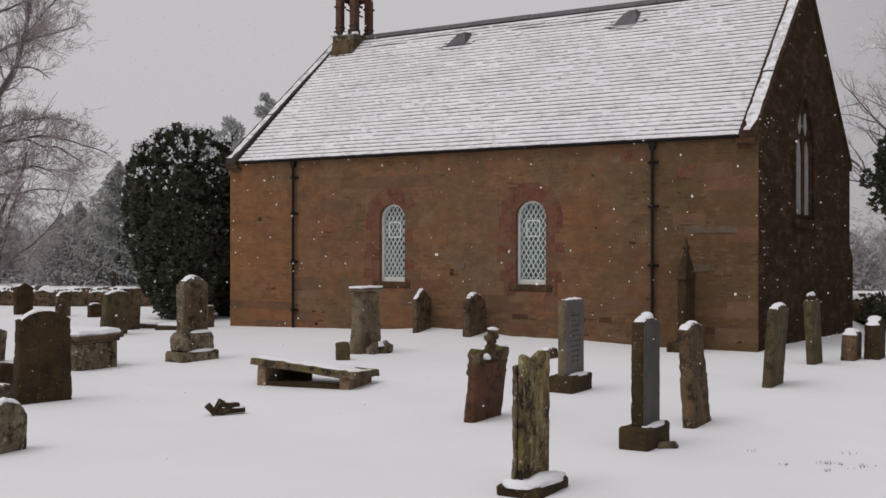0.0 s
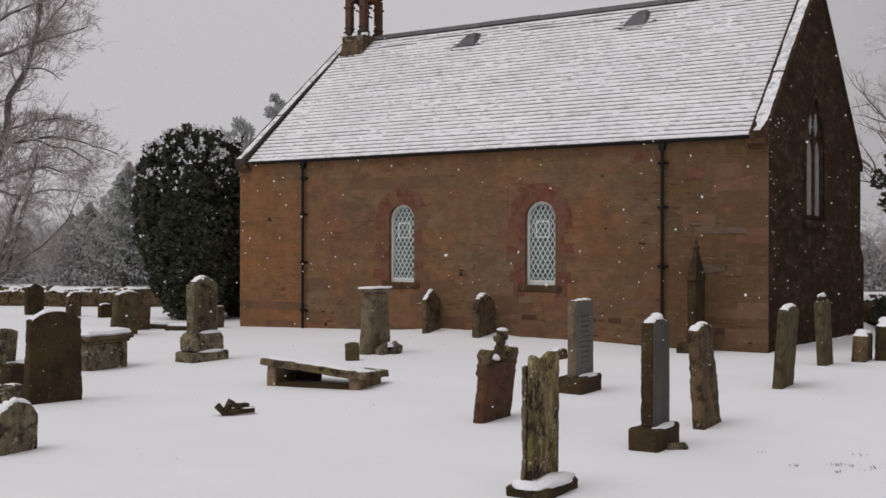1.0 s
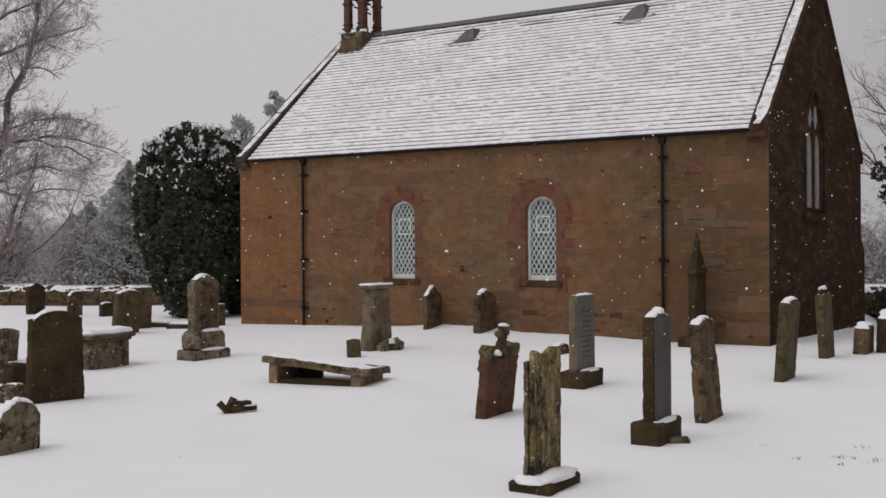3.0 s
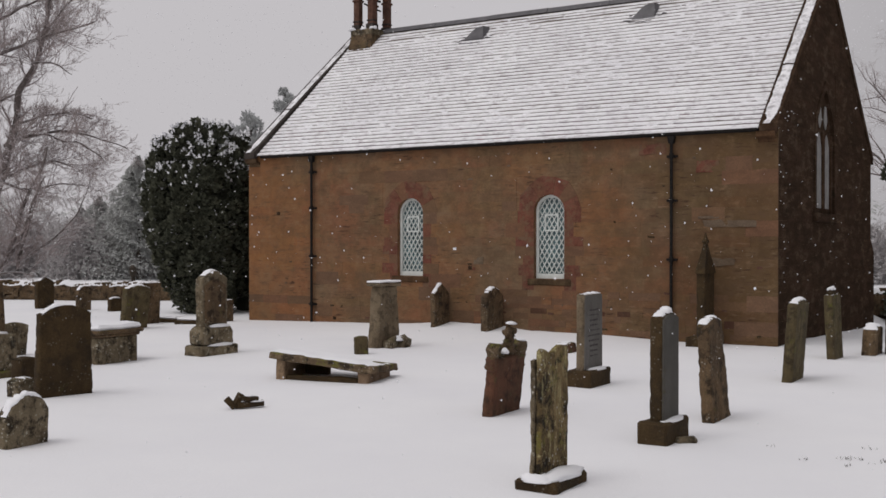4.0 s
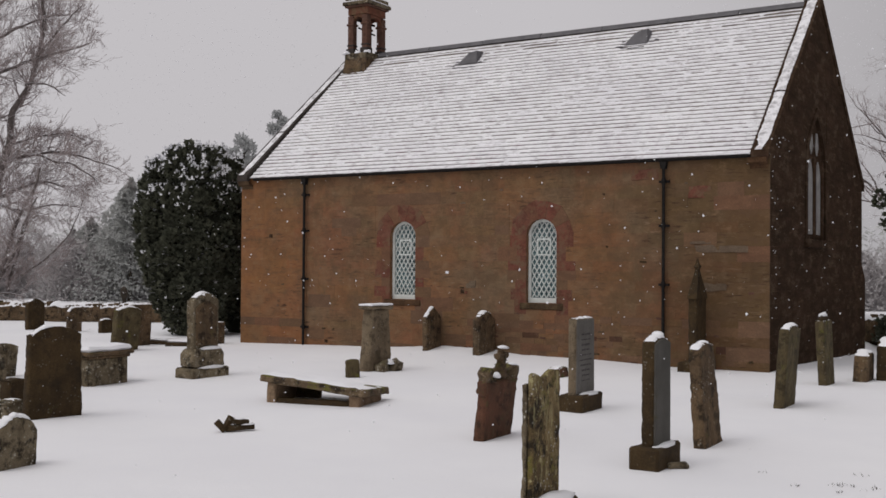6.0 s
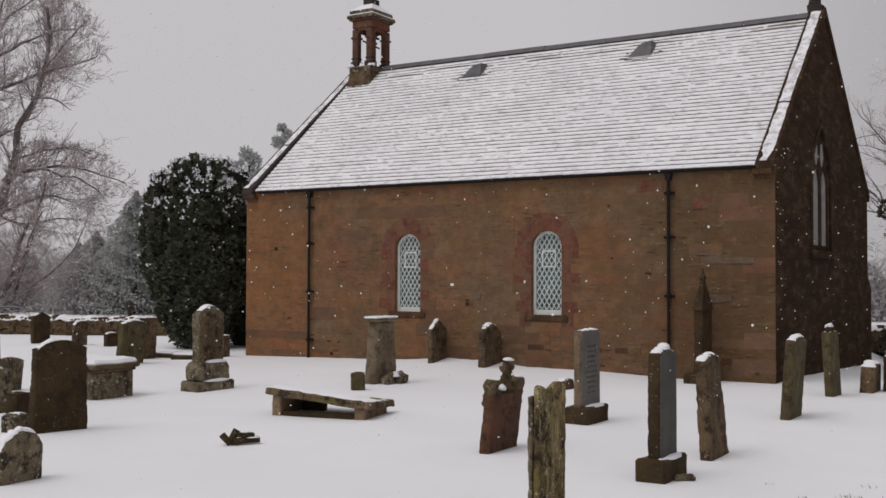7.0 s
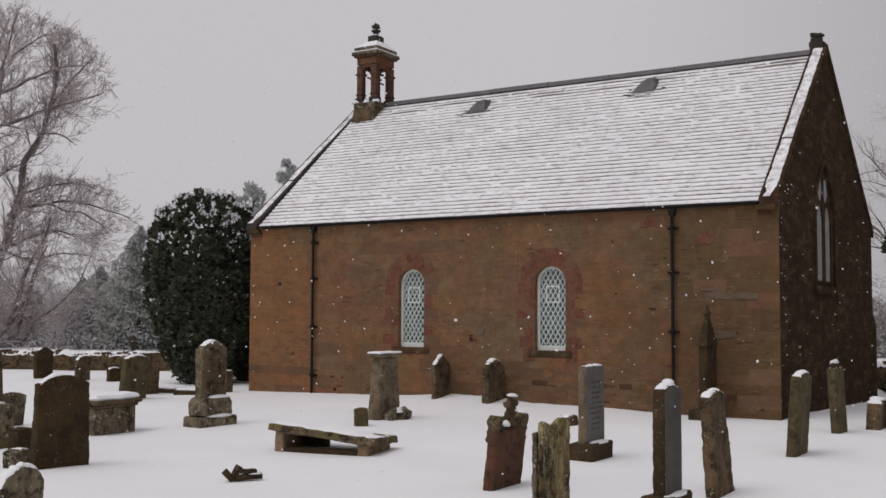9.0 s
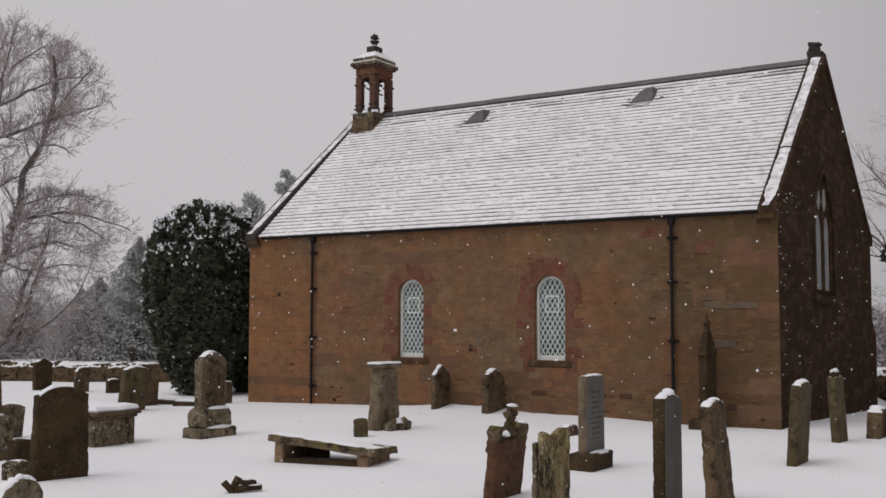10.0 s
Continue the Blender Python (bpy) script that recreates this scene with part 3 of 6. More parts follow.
def gable_wall(x0, x1, name, face_x, hole):
    bm = bmesh.new()
    if hole:
        a, b, zs, zt, sill = 2.62, 4.12, 3.55, 4.55, 2.22
        c = (a + b) / 2
        # pointed opening, split down the middle
        left = [(a, zs), (a + 0.12, zs + 0.42), (c - 0.35, zt - 0.28), (c, zt)]
        right = [(b, zs), (b - 0.12, zs + 0.42), (c + 0.35, zt - 0.28), (c, zt)]
        prism(bm, [(0.0, -0.3), (c, -0.3), (c, sill), (a, sill)] + left + [(c, roof_z(c)), (0.0, EAVE)], "x", x0, x1)
        prism(bm, [(WID, -0.3), (WID, EAVE), (MID, RIDGE), (c, roof_z(c))] + right[::-1] + [(b, sill), (c, sill), (c, -0.3)], "x", x0, x1)
    else:
        prism(bm, [(0.61, -0.3), (WID, -0.3), (WID, EAVE), (MID, RIDGE), (0.61, roof_z(0.61))], "x", x0, x1)
    return part(name, bm, GABLE_STONE, church, "tall gable wall of dark sandstone")


gable_end = gable_wall(LEN - 0.55, LEN - 0.012, "gable_wall", LEN, True)
# the front wall stops at the gable's quoins
gable_left = gable_wall(0.0, 0.55, "gable_wall", 0.0, False)
bm = bmesh.new()
prism(bm, [(0.56, -0.3), (LEN - 0.56, -0.3), (LEN - 0.56, EAVE), (0.56, EAVE)], "y", WID - 0.55, WID - 0.01)
part("rear_wall", bm, MORTAR, church)


def gable_blocks():
    """Squared blocks over the gable, in courses up to the slope."""
    vs, fs = [], []
    r = random.Random(9)
    z = -0.05
    while z < RIDGE - 0.2:
        h = r.choice((0.2, 0.24, 0.27))
        ya = 0.0 if z + h < EAVE else (z + h - EAVE) / (RIDGE - EAVE) * MID
        yb = WID if z + h < EAVE else WID - (z + h - EAVE) / (RIDGE - EAVE) * (WID - MID)
        y = ya
        while y < yb - 0.02:
            w = r.uniform(0.3, 0.75)
            if yb - (y + w) < 0.25:
                w = yb - y
            y2 = y + w
            hole = z + h > 2.1 and z < 4.7 and y2 > 2.5 and y < 4.24
            parts = [(y, y2)]
            if hole:
                parts = [p for p in ((y, min(y2, 2.5)), (max(y, 4.24), y2)) if p[1] - p[0] > 0.06]
            for p, q in parts:
                b = len(vs)
                d = r.uniform(-0.001, 0.001)
                e = 0.002
                g = 0.0
                for yy, zz, xx in ((p + g, z + g, 0), (q - g, z + g, 0), (q - g, z + h - g, 0), (p + g, z + h - g, 0),
                                   (p + e + g, z + e + g, 1), (q - e - g, z + e + g, 1), (q - e - g, z + h - e - g, 1), (p + e + g, z + h - e - g, 1)):
                    vs.append((LEN - 0.02 + xx * (0.013 + d), yy, zz))
                fs += [(b + 4, b + 5, b + 6, b + 7)] + [(b + i, b + (i + 1) % 4, b + 4 + (i + 1) % 4, b + 4 + i) for i in range(4)]
            y = y2
        z += h
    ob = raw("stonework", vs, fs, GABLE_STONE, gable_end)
    ob["kind"] = "stuff"


gable_blocks()


def gable_window():
    win = new("window")
    win.parent = church
    win["label"] = "tall pointed window with stone tracery and pale lights"
    a, b, zs, zt, sill = 2.62, 4.12, 3.55, 4.55, 2.22
    c = (a + b) / 2
    bm = bmesh.new()
    x0 = LEN - 0.06
    prism(bm, [(a, sill), (b, sill), (b, zs), (b - 0.12, zs + 0.42), (c + 0.35, zt - 0.28), (c, zt), (c - 0.35, zt - 0.28), (a + 0.12, zs + 0.42), (a, zs)], "x", x0 - 0.03, x0)
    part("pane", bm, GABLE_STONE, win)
    for y0, y1, z0, z1 in ((2.86, 3.22, 2.32, 3.72), (3.5, 3.86, 2.32, 3.72)):
        m = (y0 + y1) / 2
        bm = bmesh.new()
        prism(bm, [(y0, z0), (y1, z0), (y1, z1 - 0.25), (m + 0.08, z1 - 0.08), (m, z1), (m - 0.08, z1 - 0.08), (y0, z1 - 0.25)], "x", x0 - 0.01, x0 + 0.015)
        part("light", bm, GLAZING, win, "pale leaded light")
    for y0, y1 in ((3.0, 3.26), (3.46, 3.72)):
        m = (y0 + y1) / 2
        bm = bmesh.new()
        prism(bm, [(m, 3.82), (y1, 3.98), (m + 0.05, 4.25), (m - 0.05, 4.25), (y0, 3.98)], "x", x0 - 0.01, x0 + 0.015)
        part("light", bm, GLAZING, win, "pale leaded light")
    for y0 in (2.64, 3.26, 3.98):
        bm = bmesh.new()
        box(bm, x0 - 0.02, x0 + 0.035, y0, y0 + (0.2 if y0 == 3.26 else 0.12), sill, 3.75, 0.02)
        part("mullion", bm, GABLE_STONE, win)
    # moulded margin round the opening, proud of the wall
    rim_o = [(a - 0.16, sill), (a - 0.16, zs), (a - 0.03, zs + 0.48), (c - 0.4, zt - 0.16), (c, zt + 0.16), (c + 0.4, zt - 0.16), (b + 0.03, zs + 0.48), (b + 0.16, zs), (b + 0.16, sill)]
    rim_i = [(a, sill), (a, zs), (a + 0.12, zs + 0.42), (c - 0.35, zt - 0.28), (c, zt), (c + 0.35, zt - 0.28), (b - 0.12, zs + 0.42), (b, zs), (b, sill)]
    for i in range(len(rim_o) - 1):
        bm = bmesh.new()
        prism(bm, [rim_o[i], rim_o[i + 1], rim_i[i + 1], rim_i[i]], "x", LEN - 0.02, LEN + 0.012)
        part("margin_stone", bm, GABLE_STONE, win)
    bm = bmesh.new()
    box(bm, LEN - 0.2, LEN + 0.08, a - 0.22, b + 0.22, sill - 0.16, sill, 0.02)
    part("sill", bm, GABLE_STONE, win, "dark stone sill")


gable_window()


def driven_snow():
    """Flecks of snow stuck to the rough face of the gable, most of them near its corner."""
    r = random.Random(31)
    vs, fs = [], []
    for _ in range(36):
        y = abs(r.gauss(0.05, 0.6)) if r.random() < 0.8 else r.uniform(0, WID)
        z = r.uniform(0.3, EAVE + 0.8 * y)
        if y > WID or z > roof_z(y) - 0.2 or (2.4 < y < 4.3 and 2.0 < z < 4.8):
            continue
        s = r.uniform(0.007, 0.018)
        b = len(vs)
        for k in range(6):
            u = k * math.pi / 3
            vs.append((LEN - 0.004, y + math.cos(u) * s * r.uniform(0.8, 2.2), z + math.sin(u) * s * r.uniform(0.6, 1.1)))
        vs.append((LEN + 0.012, y, z))
        fs += [(b + k, b + (k + 1) % 6, b + 6) for k in range(6)]
    ob = raw("driven_snow", vs, fs, SNOW, gable_end, "flecks of snow stuck to the stone", True)
    ob["kind"] = "stuff"


driven_snow()


def roof():
    slope = Vector((0, MID, RIDGE - EAVE))
    run = slope.length
    d = slope.normalized()
    nrm = Vector((0, -d.z, d.y))
    base = bmesh.new()
    x0, x1 = 0.30, LEN - 0.30
    prism(base, [(0.0, EAVE), (0.02, EAVE - 0.12), (MID, RIDGE - 0.14), (WID - 0.02, EAVE - 0.12), (WID, EAVE), (MID, RIDGE)], "x", x0, x1)
    rf = part("roof", base, SLATE, church, "steep slate roof under thin streaky snow")
    r = random.Random(21)
    n = 38
    step = (run + 0.1) / n
    tilt = math.atan2(RIDGE - EAVE, MID)
    units = []
    for i in range(5):
        # one slate, a unit wide: butt thick, top edge thin, corners a little worn
        j = [r.uniform(-0.008, 0.008) for _ in range(4)]
        lift = 0.011 + 0.0012 * i
        me = bpy.data.meshes.new("slate")
        pv = []
        for xx, q in ((0.01, 0), (0.99, 1)):
            pv += [(xx, j[q], lift - 0.012), (xx, j[q], lift), (xx, step + 0.05, 0.004), (xx, step + 0.05, -0.002)]
        me.from_pydata(pv, [], [(0, 4, 5, 1), (1, 5, 6, 2), (0, 1, 2, 3), (4, 7, 6, 5), (3, 7, 4, 0)])
        me.materials.append(SLATE)
        units.append((me, pv))
    vs, fs = [], []
    for k in range(n):
        s0 = -0.10 + k * step
        x = x0 - 0.02 + (0.0 if k % 2 else -0.12)
        while x < x1:
            w = r.uniform(0.21, 0.31)
            a, b = max(x, x0 - 0.01), min(x + w, x1 + 0.01)
            x += w
            if b - a < 0.03:
                continue
            me, pv = r.choice(units)
            o = d * (s0 + r.uniform(-0.005, 0.007))
            if k < 7:
                ob = new("slate", me)
                ob.parent = rf
                ob.location, ob.rotation_euler, ob.scale = (a, o.y, EAVE + o.z), (tilt, 0, 0), (b - a, 1, 1)
            else:
                i = len(vs)
                for xx, yy, zz in pv:
                    p = o + d * yy + nrm * zz
                    vs.append((a + xx * (b - a), p.y, EAVE + p.z))
                fs += [tuple(i + q for q in f) for f in ((0, 4, 5, 1), (1, 5, 6, 2), (0, 1, 2, 3), (4, 7, 6, 5), (3, 7, 4, 0))]
    raw("slating", vs, fs, SLATE, rf)["kind"] = "stuff"
    for k in range(n - 1):
        # snow lying on each course, its lower edge now short of the slates' edge, now hanging over it
        s0 = -0.10 + k * step
        sv, sf = [], []
        m = 520
        for i in range(m + 1):
            xx = x0 + (x1 - x0) * i / m
            thin = 0.5 + 0.5 * noise.noise((xx * 0.45, k * 0.35, 2.0))
            over = noise.noise((xx * 0.8 + k * 5.1, k * 1.7, 6.0)) + 0.6 * noise.noise((xx * 5.0, k * 2.9, 8.0)) - 0.25 * thin
            gap = 0.002 + 0.010 * max(0, noise.noise((xx * 1.1, k * 3.3, 0))) + 0.016 * max(0, noise.noise((xx * 7, k * 7.7, 4))) + 0.02 * max(0.0, thin - 0.5) + 0.006 * r.random()
            if k > n - 5:
                gap += 0.12 * max(0, noise.noise((xx * 0.8, k, 7)) + 0.1)
            low = 0.012
            if over > 0.22:
                gap, low = -0.006, 0.012 - min(0.013, 0.05 * (over - 0.22))
            s1 = s0 + gap
            th = 0.013 + 0.007 * noise.noise((xx * 3, k * 2.0, 9))
            for s, h in ((s1, low), (s1 + 0.012, 0.015 + th), (s0 + step * 0.6, 0.012 + th), (s0 + step - 0.004, 0.006)):
                p = d * s + nrm * h
                sv.append((xx, p.y, EAVE + p.z))
        for i in range(m):
            for j in range(3):
                sf.append((i * 4 + j, (i + 1) * 4 + j, (i + 1) * 4 + j + 1, i * 4 + j + 1))
        raw("snow_course", sv, sf, ROOF_SNOW, rf, "thin snow lying on the slates", True)
    # the far slope
    bm = bmesh.new()
    prism(bm, [(MID, RIDGE + 0.05), (MID, RIDGE + 0.01), (WID + 0.12, EAVE - 0.12), (WID + 0.12, EAVE - 0.06)], "x", x0, x1)
    part("rear_slope", bm, SNOW, rf, "snow-covered rear slope")
    # ridge: short lengths of grey lead roll
    x = 1.05
    while x < x1 + 0.02:
        e = min(x + 1.46, x1 + 0.02)
        bm = bmesh.new()
        o = r.uniform(-0.006, 0.006)
        prism(bm, [(MID - 0.13, RIDGE - 0.05 + o), (MID - 0.115, RIDGE - 0.02 + o), (MID - 0.05, RIDGE + 0.05 + o), (MID, RIDGE + 0.07 + o), (MID + 0.05, RIDGE + 0.06 + o), (MID + 0.2, RIDGE - 0.10 + o)], "x", x, e - 0.01)
        part("ridge_piece", bm, LEAD, rf, "grey lead ridge piece bare of snow")
        x = e
    # two small roof ventilators: a leaden gablet with its flashing half under snow
    for vx in (3.98, 7.93):
        y = 3.00 if vx < 5 else 3.06
        z = roof_z(y)
        bm = bmesh.new()
        yb = y + 0.30
        A, B = (vx - 0.30, y - 0.07, z + 0.0), (vx + 0.20, y - 0.07, z + 0.0)
        T, U = (vx - 0.04, y + 0.03, z + 0.27), (vx + 0.16, y + 0.03, z + 0.30)
        T2, U2 = (vx - 0.04, yb, z + 0.30), (vx + 0.16, yb, z + 0.32)
        A2, B2 = (vx - 0.26, yb, roof_z(yb)), (vx + 0.19, yb, roof_z(yb))
        pv = [bm.verts.new(p) for p in (A, B, U, T, T2, U2, A2, B2)]
        for f in ((0, 1, 2, 3), (3, 2, 5, 4), (1, 7, 5, 2), (6, 0, 3, 4), (7, 6, 4, 5), (0, 6, 7, 1)):
            bm.faces.new([pv[q] for q in f])
        bmesh.ops.recalc_face_normals(bm, faces=bm.faces)
        v = part("roof_vent", bm, LEAD, rf, "grey lead roof ventilator poking through the snow")
        # torn edges of its flashing, showing through the snow
        for fx, fy, fw in ((-0.41, -0.06, 0.09), (-0.34, 0.0, 0.07), (-0.28, -0.12, 0.11), (-0.07, -0.14, 0.13), (0.12, -0.13, 0.08), (0.28, 0.0, 0.06), (0.36, 0.05, 0.05), (-0.36, 0.08, 0.05)):
            bm = bmesh.new()
            lump(bm, (vx + fx, y + fy, roof_z(y + fy) + 0.02), fw, 0.028, 0.02, fx * 9 + vx, 2, 0.8)
            part("flashing", bm, LEAD, v)


roof()


def skew(x0, x1, near, rise, bare=0.0):
    """Raised coping along one slope of a gable, in lengths, with its snow."""
    a, b = Vector((0, -0.14 if near else WID + 0.14, EAVE - 0.12)), Vector((0, MID, RIDGE + 0.02 if x0 > 1 else RIDGE - 0.14))
    cuts = (0.0, 0.34, 0.68, 1.0) if near else (0.0, 0.5, 1.0)
    for i, (u, v) in enumerate(zip(cuts, cuts[1:])):
        p, q = a.lerp(b, u), a.lerp(b, v - 0.004)
        t = rise + 0.014 * (i % 2)
        bm = bmesh.new()
        prism(bm, [(p.y, p.z - 0.05), (q.y, q.z - 0.05), (q.y, q.z + t), (p.y, p.z + t)], "x", x0, x1)
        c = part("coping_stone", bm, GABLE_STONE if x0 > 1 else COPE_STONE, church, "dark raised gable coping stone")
        bm = bmesh.new()
        seg = 30
        rows_ = []
        for k in range(seg + 1):
            f = p.lerp(q, k / seg)
            h = 0.022 + 0.014 * noise.noise((f.y * 3, f.z * 2, x0)) - (0.014 if k in (0, seg) else 0)
            e = 0.035 + 0.022 * noise.noise((f.y * 3, x1, f.z * 2)) + 0.018 * noise.noise((f.y * 17, x1, f.z * 15))
            if near and i == 0 and k < 5:
                h, e = 0.003, e + 0.018 * (5 - k)
            rows_.append([bm.verts.new((xx, f.y, f.z + t + hh)) for xx, hh in ((x0 + 0.01 + e, 0.002), (x0 + e + 0.05, h), (x1 - 0.08 - e - bare, h), (x1 - 0.02 - e * 0.6 - bare, 0.002))])
        for ra, rb in zip(rows_, rows_[1:]):
            for j in range(3):
                bm.faces.new((ra[j], rb[j], rb[j + 1], ra[j + 1]))
        bmesh.ops.recalc_face_normals(bm, faces=bm.faces)
        part("snow", bm, COPE_SNOW, c, "patchy thin snow lying on the coping")


for near in (True, False):
    skew(LEN - 0.27, LEN + 0.02, near, 0.12, 0.02)
    skew(-0.01, 0.27, near, 0.14, 0.04)
for cx in (LEN - 0.17, 0.17):
    bm = bmesh.new()
    prism(bm, [(-0.16, EAVE - 0.12), (0.2, EAVE - 0.3), (0.02, EAVE - 0.34), (-0.03, EAVE - 0.24), (-0.14, EAVE - 0.2), (-0.15, EAVE - 0.12)], "x", cx - 0.15, cx + 0.15)
    part("skewputt", bm, QUOIN_STONE, church, "moulded stone at the foot of the gable coping")
# stone stump on the gable's peak
bm = bmesh.new()
box(bm, LEN - 0.30, LEN - 0.03, MID - 0.12, MID + 0.12, RIDGE + 0.02, RIDGE + 0.20, 0.03, 0.02, 1.0, 2)
box(bm, LEN - 0.27, LEN - 0.07, MID - 0.10, MID + 0.10, RIDGE + 0.18, RIDGE + 0.32, 0.03, 0.03, 2.0, 3)
box(bm, LEN - 0.28, LEN - 0.06, MID - 0.11, MID + 0.11, RIDGE + 0.30, RIDGE + 0.37, 0.02, 0.03, 3.0, 3)
part("finial", bm, COPE_STONE, church, "broken stone finial base on the gable peak")
# low buttress at the far corner of the gable
bm = bmesh.new()
prism(bm, [(WID - 0.5, -0.2), (WID + 0.42, -0.2), (WID + 0.42, 1.45), (WID, 1.78), (WID - 0.5, 1.78)], "x", LEN - 0.6, LEN - 0.01)
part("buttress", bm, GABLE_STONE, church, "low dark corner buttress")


def bellcote():
    bc = new("bellcote")
    bc.parent = church
    bc["label"] = "red sandstone bellcote with four open sides and a snowy cap"
    cx, cy = 0.67, MID - 0.05
    hx, hy = 0.29, 0.39

    def blk(name, x, y, z0, z1, mat=MAROON, bev=0.015, label="", cxx=0.0, cyy=0.0):
        b = bmesh.new()
        box(b, cx + cxx - x, cx + cxx + x, cy + cyy - y, cy + cyy + y, z0, z1, bev, 0.006, z0)
        return part(name, b, mat, bc, label)
    b = bmesh.new()
    prism(b, [(cy - hy - 0.16, roof_z(cy - hy - 0.16) + 0.02), (cy - hy - 0.05, 6.66), (cy + hy + 0.05, 6.66), (cy + hy + 0.16, roof_z(cy + hy + 0.16) - 0.05)], "x", cx - hx - 0.03, cx + hx + 0.03)
    part("base", b, TOMB["brown"], bc, "mossy stepped stone base")
    blk("base_course", hx + 0.05, hy + 0.05, 6.65, 6.80, TOMB["grey"])
    for sx, sy, l in ((-1, -1, 0.13), (1, -1, 0.10), (1, 1, 0.08), (0.1, -1, 0.10)):
        b = bmesh.new()
        lump(b, (cx + sx * hx, cy + sy * hy, 6.795), l, l * 0.7, 0.07, sx + 3 * sy, 2, 0.6)
        part("ledge_snow", b, SNOW, bc)
    pw = 0.082
    for sx in (-1, 1):
        for sy in (-1, 1):
            b = bmesh.new()
            px_, py_ = cx + sx * (hx - pw), cy + sy * (hy - pw)
            box(b, px_ - pw, px_ + pw, py_ - pw, py_ + pw, 6.80, 7.72, 0.012)
            p = part("pier", b, MAROON, bc, "square red sandstone pier")
            for z0, z1, o in ((6.80, 6.92, 0.03), (6.98, 7.02, 0.015), (7.48, 7.53, 0.025)):
                b = bmesh.new()
                box(b, px_ - pw - o, px_ + pw + o, py_ - pw - o, py_ + pw + o, z0, z1, 0.012)
                part("moulding", b, COPE_STONE if z0 < 7.3 else MAROON, p)
    # rounded heads between the piers
    for sy in (-1, 1):
        b = bmesh.new()
        x0, x1 = cx - hx + 2 * pw, cx + hx - 2 * pw
        prism(b, [(x, z) for x, z in arch_points(x0, x1, 7.6, 7.69, 8)] + [(x0, 7.74), (x1, 7.74)], "y", cy + sy * (hy - 0.03), cy + sy * (hy - 2 * pw + 0.03))
        part("arch", b, RED_STONE, bc)
    for sx in (-1, 1):
        b = bmesh.new()
        y0, y1 = cy - hy + 2 * pw, cy + hy - 2 * pw
        prism(b, [(y, z) for y, z in arch_points(y0, y1, 7.55, 7.69, 8)] + [(y0, 7.74), (y1, 7.74)], "x", cx + sx * (hx - 0.03), cx + sx * (hx - 2 * pw + 0.03))
        part("arch", b, RED_STONE, bc)
    blk("frieze", hx, hy, 7.74, 7.92, RED_STONE)
    blk("cornice", hx + 0.06, hy + 0.06, 7.92, 7.97)
    blk("cornice", hx + 0.10, hy + 0.10, 7.97, 8.05, TOMB["grey"])
    blk("blocking_course", hx + 0.05, hy + 0.05, 8.05, 8.16, TOMB["grey"])
    blk("cornice_snow", hx + 0.095, hy + 0.095, 8.045, 8.075, SNOW)
    b = bmesh.new()
    n0 = [b.verts.new((cx + sx * (hx + 0.05), cy + sy * (hy + 0.05), 8.165)) for sx, sy in ((-1, -1), (1, -1), (1, 1), (-1, 1))]
    n1 = [b.verts.new((cx + sx * 0.14, cy + sy * 0.16, 8.36)) for sx, sy in ((-1, -1), (1, -1), (1, 1), (-1, 1))]
    for i in range(4):
        b.faces.new((n0[i], n0[(i + 1) % 4], n1[(i + 1) % 4], n1[i]))
    b.faces.new(n1)
    b.faces.new(n0[::-1])
    part("snow_cap", b, SNOW, bc, "snow on the sloping cap")
    blk("cap_block", 0.13, 0.17, 8.34, 8.5, COPE_STONE)
    blk("cap_snow", 0.10, 0.13, 8.5, 8.53, SNOW)
    b = bmesh.new()
    cyl(b, (cx, cy, 8.5), (cx, cy, 8.62), 0.05, 0.075, 10)
    cyl(b, (cx, cy, 8.62), (cx, cy, 8.66), 0.11, 0.12, 10)
    lump(b, (cx, cy, 8.73), 0.10, 0.12, 0.10, 3.0, 2, 0.6)
    part("finial", b, COPE_STONE, bc, "weathered carved finial")
    b = bmesh.new()
    prof = [(0.02, 7.6), (0.045, 7.58), (0.06, 7.5), (0.085, 7.42), (0.095, 7.4), (0.08, 7.4)]
    for (r0, z0), (r1, z1) in zip(prof, prof[1:]):
        cyl(b, (cx, cy, z0), (cx, cy, z1), r0, r1, 14)
    part("bell", b, IRON, bc, "small dark bell")
    b = bmesh.new()
    cyl(b, (cx - 0.02, cy - 0.34, 7.6), (cx - 0.02, cy + 0.34, 7.6), 0.03, 0.03, 8)
    cyl(b, (cx, cy - 0.34, 7.42), (cx, cy + 0.34, 7.36), 0.02, 0.02, 6)
    part("headstock", b, IRON, bc)


bellcote()


